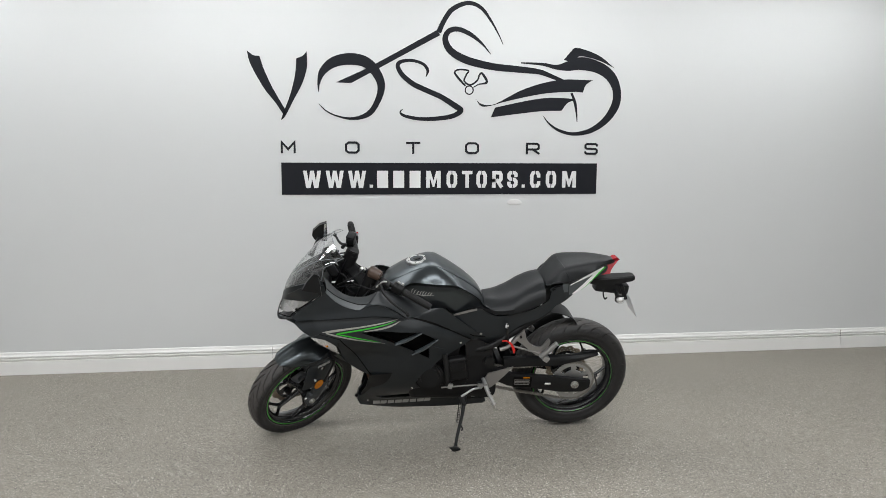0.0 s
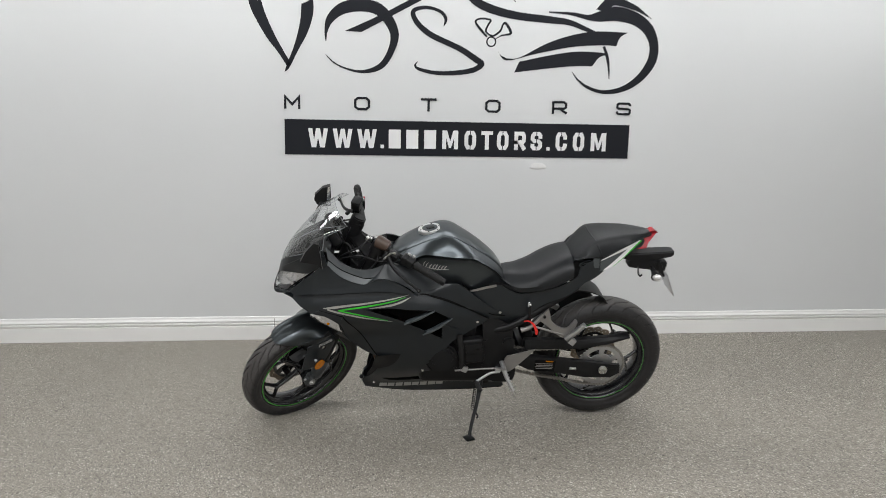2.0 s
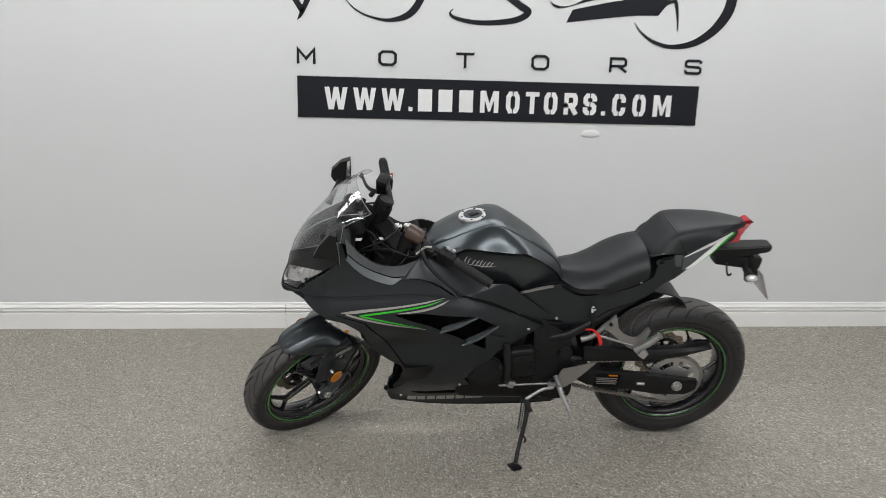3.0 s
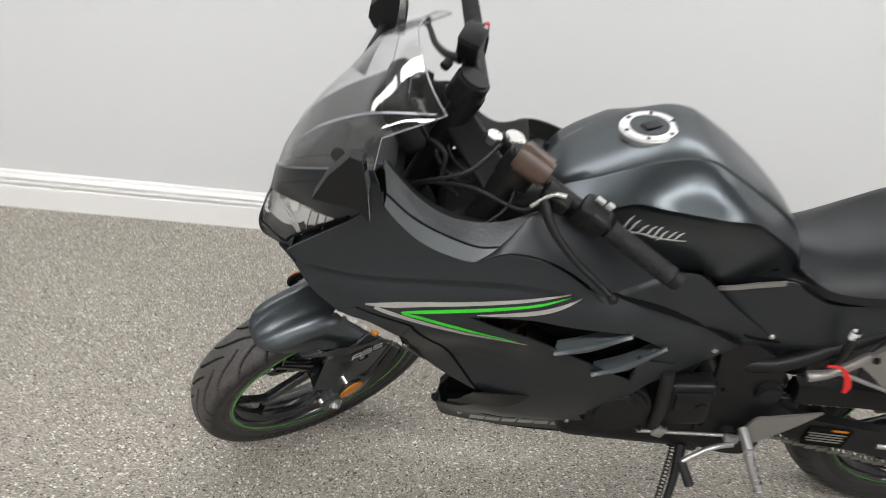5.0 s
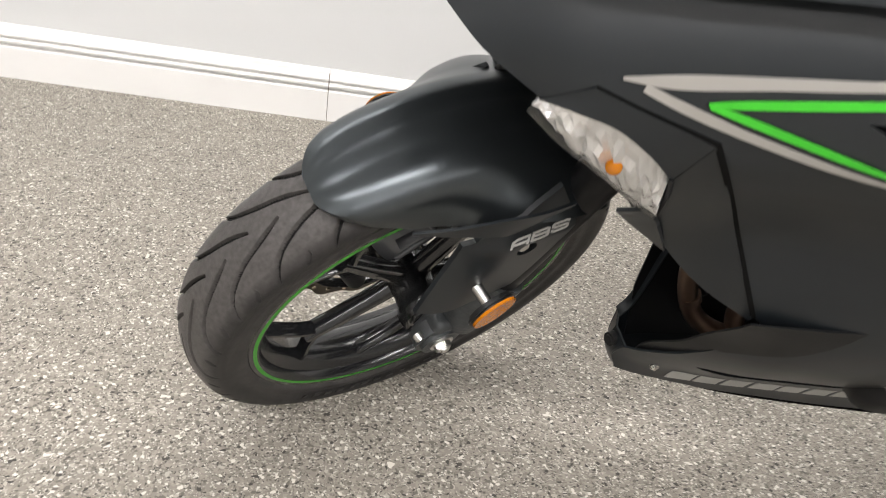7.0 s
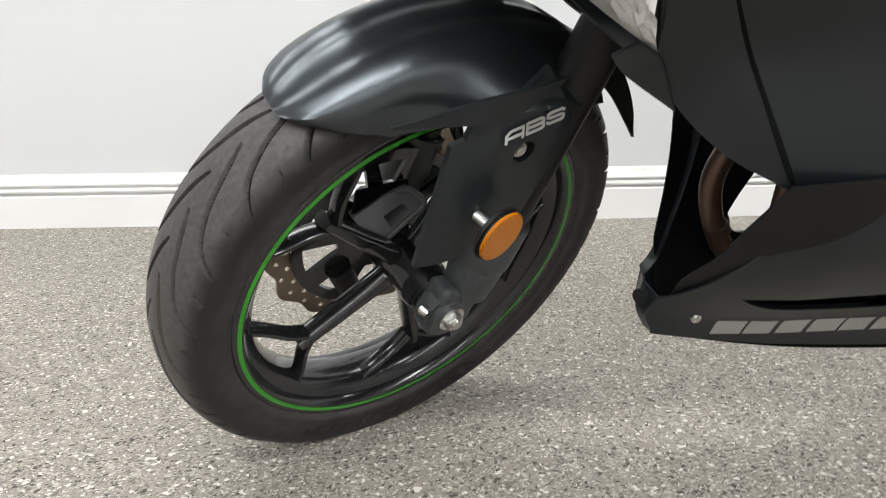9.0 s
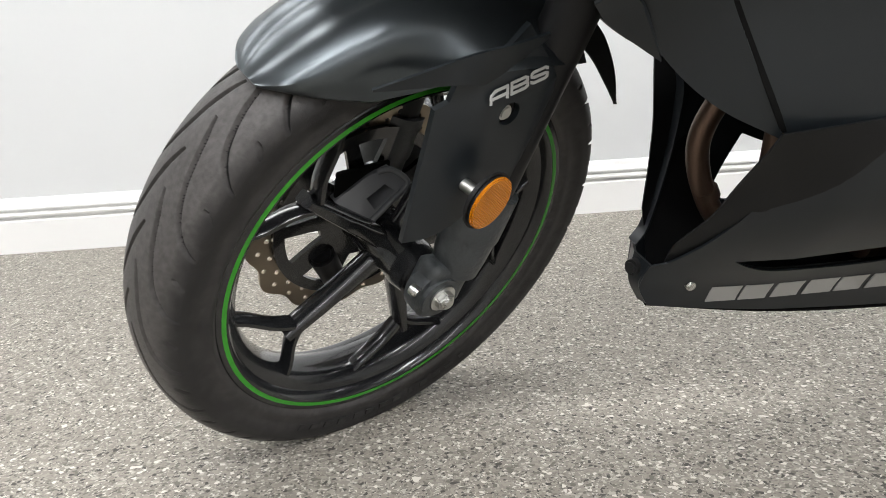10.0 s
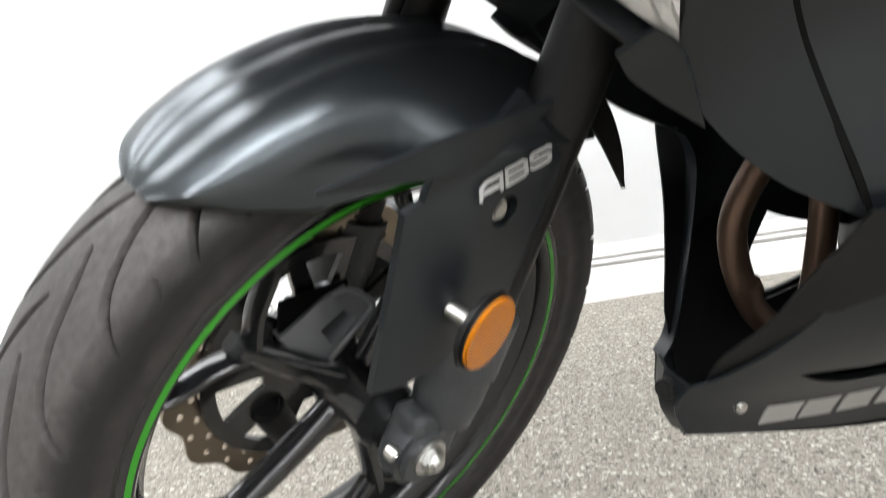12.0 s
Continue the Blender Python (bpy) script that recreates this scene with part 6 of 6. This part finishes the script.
for s in (-1, 1):
    sg = part("rear_signal", tube([(1.605, s * .04, .790), (1.600, s * .085, .785), (1.598, s * .115, .780)], .012, 14, 5, [.009, .012, .022]), PLASTIC, hold, "black stalk turn signal")
    bmb = bmesh.new()
    bmesh.ops.create_uvsphere(bmb, u_segments=18, v_segments=12, radius=.026, matrix=Matrix.Translation((1.604, s * .118, .778)) @ Matrix.Diagonal((1.1, .8, .75, 1)))
    lens = part("lens", bmb, LENS, sg, "clear signal lens")
    bowl = bmesh.new()
    bmesh.ops.create_uvsphere(bowl, u_segments=14, v_segments=10, radius=.020, matrix=Matrix.Translation((1.604, s * .116, .778)) @ Matrix.Diagonal((1.1, .8, .75, 1)))
    part("bowl", bowl, FACETS, lens, "bright signal reflector")

# --- engine, frame and running gear ---
eng = part("engine", box((.30, .26, .30), (.640, .01, .50), (0, 12, 0), .03, 3), DARKMETAL, bike, "black twin-cylinder engine")
part("crankcase", box((.36, .27, .17), (.720, .01, .335), (0, 3, 0), .035, 3), DARKMETAL, eng)
part("clutch_cover", rod((.640, -.10, .410), (.640, -.160, .412), .078, .070, seg=40, bevel=.008), DARKMETAL, eng, "round black engine cover")
part("cover_disc", rod((.640, -.155, .412), (.640, -.166, .412), .052, .048, seg=40, bevel=.003), PLASTIC, eng)
part("sprocket_cover", box((.095, .045, .125), (.782, -.140, .445), (0, -6, 0), .014, 3), DARKMETAL, eng, "black sprocket cover")
part("cover_ridge", box((.075, .012, .05), (.782, -.164, .465), (0, -6, 0), .005, 2), DARKMETAL, eng)
part("cover_boss", rod((.800, -.15, .455), (.800, -.172, .455), .012, seg=18, bevel=.002), DARKMETAL, eng)
part("water_pipe", tube([(.715, -.150, .535), (.722, -.155, .480), (.728, -.155, .420), (.735, -.140, .350)], .014, 14, 6), RUBBER, eng)
for p in ((.700, -.158, .36), (.745, -.165, .385), (.835, -.160, .50), (.825, -.160, .385)):
    bolt(p, eng, .0065, mat=DARKMETAL)
part("radiator", box((.03, .30, .24), (.375, 0, .560), (0, -14, 0), .006, 2), DARKMETAL, eng, "black radiator behind the fairing")
for pts in (([.470, -.020, .540], [.400, -.010, .480], [.356, -.004, .425], [.338, 0, .372], [.352, 0, .312], [.384, .002, .268], [.450, .004, .242], [.560, .004, .230]),
            ([.470, .060, .540], [.440, .030, .440], [.428, .004, .380], [.424, 0, .322], [.424, .002, .285], [.450, .006, .250], [.560, .015, .230])):
    pipe = part("exhaust_header", tube(pts, .0128, 18, 8), EXHAUST, bike, "heat-stained exhaust header pipe")
part("weld_collar", tube([(.3515, 0, .318), (.3565, .0005, .307)], .0146, 18, 2), EXHAUST, pipe)
part("exhaust_link", tube([(.55, .0, .235), (.80, .03, .225), (1.0, .10, .26), (1.15, .17, .34)], .024, 18, 8), EXHAUST, bike)
part("silencer", tube([(1.12, .175, .33), (1.20, .195, .40), (1.30, .200, .48), (1.40, .200, .555)], .05, 24, 6, [.03, .050, .052, .042]), DARKMETAL, bike, "black silencer on the far side")
FRAMEP = [(.824, .570), (.824, .570), (.850, .600), (.960, .545), (.960, .545), (.972, .430), (.985, .300), (.960, .255), (.880, .262), (.835, .300), (.828, .400), (.824, .570)]
both("frame_plate", FRAMEP, lambda x, z: .128 - .02 * ease((z - .5) / .1), DARKMETAL, "black pressed frame plate", thick=.012)
for s in (-1, 1):
    part("frame_rail", tube([(.86, s * .105, .520), (.95, s * .118, .548), (1.06, s * .112, .610), (1.25, s * .100, .735)], .017, 14, 8), DARKMETAL, bike, "black steel frame tube")
    part("pivot_cap", rod((.945, s * .120, .470), (.945, s * .142, .470), .030, .027, seg=32, bevel=.004), PLASTIC, bike)
    part("pivot_cap", rod((.905, s * .125, .325), (.905, s * .148, .325), .028, .024, seg=32, bevel=.004), PLASTIC, bike)
    arm = part("swingarm", loft([[(x, s * (y + a * wy), z + b * hz) for a, b in ((-1, -.8), (-.8, -1), (.8, -1), (1, -.8), (1, .8), (.8, 1), (-.8, 1), (-1, .8))] for x, z, y, wy, hz in ((.93, .400, .075, .022, .040), (1.05, .345, .105, .017, .036), (1.20, .322, .110, .014, .038), (1.33, .298, .110, .014, .043), (1.45, .284, .110, .012, .036), (1.49, .292, .110, .010, .022))]), DARKMETAL, bike, "black steel swingarm")
    part("axle_plate", box((.075, .006, .036), (1.440, s * .126, .295), (0, 3, 0), .004, 2), DARKMETAL, arm)
    part("adjuster_slot", rod((1.245, s * .1245, .312), (1.275, s * .1245, .310), .0065, seg=14), STEEL, arm)
part("swingarm_bridge", box((.05, .20, .07), (1.02, 0, .375), (0, 15, 0), .012, 2), DARKMETAL, bike)
ra = part("rear_axle", rod((1.405, -.142, .300), (1.405, .142, .300), .0105, seg=20), STEEL, bike)
bm = rod((1.405, -.145, .300), (1.405, -.130, .300), .0165, seg=6, bevel=.002)
rod((1.405, -.133, .300), (1.405, -.128, .300), .021, seg=28, bm=bm)
part("axle_nut", bm, STEEL, ra, "zinc-plated rear axle nut")
guard = part("chain_guard", loft([[(x, -(.078 + a * .022), z + b * .5 * h) for a, b in ((-1, -1), (1, -1), (1.1, .2), (.6, 1), (-.6, 1), (-1, .6))] for x, z, h in ((1.03, .430, .046), (1.15, .429, .046), (1.30, .423, .046), (1.43, .438, .030), (1.50, .452, .018), (1.528, .455, .008))]), PLASTIC, bike, "black plastic chain guard")
part("warning_label", box((.098, .0015, .060), (1.125, -.1265, .332), (0, 4, 0), .0), GAP, bike, "black swingarm label with an orange heading", smooth=False)
part("label_heading", box((.036, .0015, .006), (1.146, -.1277, .356), (0, 4, 0), .0), AMBER, bike, smooth=False)
for i in range(4):
    part("label_line", box((.085 - .008 * (i % 2), .0012, .0035), (1.122, -.1277, .344 - .0085 * i), (0, 4, 0), 0), HEEL, bike, smooth=False)
# rear sprocket, front sprocket and chain
teeth = []
for i in range(84):
    a = 2 * math.pi * i / 84
    r = .112 if i % 2 else .105
    teeth.append((r * math.cos(a), r * math.sin(a)))
cut = [[(.086 * math.cos(a + b), .086 * math.sin(a + b)) for b in np.linspace(-.38, .38, 7)] + [(.060 * math.cos(a + b), .060 * math.sin(a + b)) for b in np.linspace(.34, -.34, 6)] for a in [2 * math.pi * i / 6 for i in range(6)]]
part("rear_sprocket", shell(teeth, lambda x, z: .088, .006, cut, step=.004, grid=.03, side=-1, smooth=False), ALU, bike, "worn steel rear sprocket", Matrix.Translation((1.405, 0, .300)), smooth=False)
loop = [(.955, .422), (1.075, .400), (1.223, .402), (1.350, .408)] + [(1.407 + .1095 * math.cos(a), .298 + .1095 * math.sin(a)) for a in np.linspace(1.5, -1.62, 15)] + [(1.30, .205), (1.217, .228), (1.089, .258), (.985, .290), (.945, .308)] + [(.935 + .055 * math.cos(a), .366 + .055 * math.sin(a)) for a in np.linspace(-1.7, -4.5, 7)]
path = [np.array(q) for q in spline(loop, 14, closed=True)]
dist, marks = 0.0, []
last = path[0]
for q in path[1:] + path[:1]:
    seg = float(np.linalg.norm(q - last))
    while dist + seg >= .0155:
        t = (.0155 - dist) / seg
        last = last + (q - last) * t
        marks.append(last)
        seg, dist = float(np.linalg.norm(q - last)), 0.0
    dist += seg
    last = q
chain = part("drive_chain", rod((.955, -.080, .425), (.955, -.090, .425), .004, seg=8), CHAIN, bike, "oiled steel drive chain")
plate = box((.0195, .0022, .0125), bevel=.0)
bmesh.ops.bevel(plate, geom=[e for e in plate.edges if abs((e.verts[0].co - e.verts[1].co).y) > .001], offset=.0055, segments=2, affect="EDGES")
link_me = bpy.data.meshes.new("chain_link")
both_pl = bmesh.new()
plate.to_mesh(link_me)
both_pl.from_mesh(link_me)
bmesh.ops.translate(both_pl, verts=both_pl.verts, vec=(0, -.0062, 0))
second = bmesh.new()
second.from_mesh(link_me)
bmesh.ops.translate(second, verts=second.verts, vec=(0, .0062, 0))
tmp_me = bpy.data.meshes.new("tmp")
second.to_mesh(tmp_me)
both_pl.from_mesh(tmp_me)
rod((-.0075, -.007, 0), (-.0075, .007, 0), .0042, seg=8, bm=both_pl)
both_pl.to_mesh(link_me)
link_me.materials.append(CHAIN)
plate.free(), second.free(), both_pl.free()
for i, q in enumerate(marks):
    nx = marks[(i + 1) % len(marks)]
    o = new("chain_link", link_me)
    o.parent = chain
    o.matrix_basis = pose(q[0], -.085, q[1], 0, -math.degrees(math.atan2(nx[1] - q[1], nx[0] - q[0])), 0) @ Matrix.Diagonal((1, 1.0 if i % 2 else .72, 1, 1))

# hugger, stand, pegs and levers
part("inner_fender", strip([(1.25, -.07, .70), (1.33, -.07, .685), (1.385, -.065, .655), (1.415, -.055, .615)], [(1.25, .07, .70), (1.33, .07, .685), (1.385, .065, .655), (1.415, .055, .615)], 8, .005), PLASTIC, bike, "black inner rear fender")
part("shock", tube([(1.0, .0, .58), (1.03, .0, .50), (1.06, 0, .42)], .03, 16, 4), DARKMETAL, bike)
foot = Vector((.757, -.302, .086))
piv = Vector((.825, -.120, .262))
st = part("side_stand", tube([piv, piv.lerp(foot, .35) + Vector((.006, 0, 0)), piv.lerp(foot, .75), foot + Vector((0, 0, .004))], .011, 14, 6, [.013, .009, .008, .008]), DARKMETAL, bike, "black steel side stand")
part("stand_foot", box((.040, .050, .010), (.754, -.308, .079), (-14, 0, 20), .004, 2), DARKMETAL, st)
part("stand_tab", tube([piv.lerp(foot, .55), piv.lerp(foot, .60) + Vector((.016, -.012, -.006)), piv.lerp(foot, .66) + Vector((.014, -.012, 0))], .004, 8, 5), DARKMETAL, st)
part("stand_bracket", box((.07, .035, .06), (.832, -.105, .275), (0, 10, 0), .008, 2), DARKMETAL, st)
spring = []
for i in range(15 * 8):
    t = i / (15 * 8)
    c = Vector((.805, -.128, .262)).lerp(Vector((.780, -.205, .165)), t)
    a = 2 * math.pi * i / 8
    spring.append((c.x + .0065 * math.cos(a), c.y + .0045 * math.sin(a), c.z + .005 * math.sin(a)))
part("stand_spring", tube(spring, .0016, 6, 1), DARKMETAL, st, "coiled return spring")
plate_l = [(.915, .350), (.915, .350), (.935, .405), (.965, .415), (1.066, .440), (1.066, .440), (1.020, .388), (.962, .332), (.935, .326), (.915, .350)]
both("heel_plate", plate_l, lambda x, z: .152, HEEL, "dark grey alloy heel plate", thick=.006)
for s in (-1, 1):
    pg = part("foot_peg", rod((.912, s * .160, .385), (.918, s * .205, .372), .010, seg=18), ALU, bike, "ribbed alloy foot peg")
    part("peg_bar", tube([(.916, s * .185, .378), (.930, s * .215, .335), (.958, s * .245, .282)], .009, 14, 6, [.011, .009, .007]), ALU, pg)
    for i in range(7):
        a = Vector((.922, s * .200, .358)).lerp(Vector((.955, s * .241, .288)), i / 6)
        b = Vector((.922, s * .200, .358)).lerp(Vector((.955, s * .241, .288)), i / 6 + .05)
        part("peg_rib", rod(a, b, .0112, seg=14), ALU, pg)
    part("peg_feeler", rod((.958, s * .246, .282), (.962, s * .250, .262), .004, seg=10), STEEL, pg)
shift = part("shift_lever", tube([(.905, -.165, .335), (.860, -.178, .338), (.820, -.190, .322), (.795, -.200, .312)], .006, 12, 6), ALU, bike, "alloy gear shift lever")
part("shift_rubber", rod((.795, -.195, .308), (.808, -.245, .290), .010, seg=18, bevel=.002), RUBBER, shift)
part("shift_rod", rod((.905, -.150, .345), (.700, -.150, .340), .0042, seg=12), HEEL, shift)
part("shift_joint", box((.03, .016, .018), (.900, -.158, .345), (0, 10, 0), .005, 2), ALU, shift)
part("shift_joint", box((.026, .016, .030), (.745, -.152, .348), (0, 20, 0), .005, 2), ALU, shift)
for s in (-1, 1):
    plate_o = [(1.070, .596), (1.070, .596), (1.108, .645), (1.116, .640), (1.132, .587), (1.165, .556), (1.205, .548), (1.238, .588), (1.248, .580), (1.248, .570), (1.223, .499), (1.223, .499), (1.190, .498), (1.156, .522), (1.116, .560), (1.070, .596)]
    pb = part("pillion_bracket", shell(plate_o, lambda x, z: .153, .011, ([(1.096 + .008 * math.cos(a), .612 + .008 * math.sin(a)) for a in np.linspace(0, 2 * math.pi, 13)[:-1]],), step=.006, grid=.02, side=s), HEEL, bike, "cast grey alloy pillion peg bracket")
    part("bracket_arm", tube([(.996, s * .140, .538), (1.040, s * .142, .556), (1.092, s * .144, .613)], .008, 12, 5, [.012, .009, .010]), HEEL, pb)
    part("bracket_arm", tube([(1.045, s * .146, .563), (1.120, s * .150, .538), (1.200, s * .152, .510)], .005, 12, 5), HEEL, pb)
    bolt((1.096, s * .156, .612), pb, .007, (0, s, 0), DARKMETAL)
    part("peg_joint", box((.034, .030, .030), (1.228, s * .162, .487), (0, 35, 0), .006, 2), ALU, pb)
    part("pillion_peg", tube([(1.200, s * .165, .502), (1.235, s * .185, .545), (1.268, s * .200, .592)], .012, 14, 5, [.012, .013, .010]), ALU, pb, "ribbed alloy pillion peg")
    for i in range(8):
        a = Vector((1.212, s * .172, .517)).lerp(Vector((1.266, s * .199, .588)), i / 7)
        b = Vector((1.212, s * .172, .517)).lerp(Vector((1.266, s * .199, .588)), i / 7 + .04)
        part("peg_rib", rod(a, b, .0135, seg=14), ALU, pb)
wire = part("battery_lead", tube([(1.040, -.125, .560), (1.030, -.150, .610), (1.024, -.158, .650), (1.022, -.158, .690)], .006, 10, 6, [.005, .006, .008, .008]), RUBBER, bike, "black lead with a pale cap")
part("lead_cap", rod((1.0225, -.158, .668), (1.022, -.158, .690), .008, seg=16, bevel=.002), WHITE, wire)
part("red_tag", ribbon([(1.000, .602, .006), (1.025, .600, .006), (1.046, .580, .010), (1.060, .550, .013), (1.062, .530, .008)], lambda x, z: .170, -1, 0, .003), REDTAG, wire, "red ribbon tag")
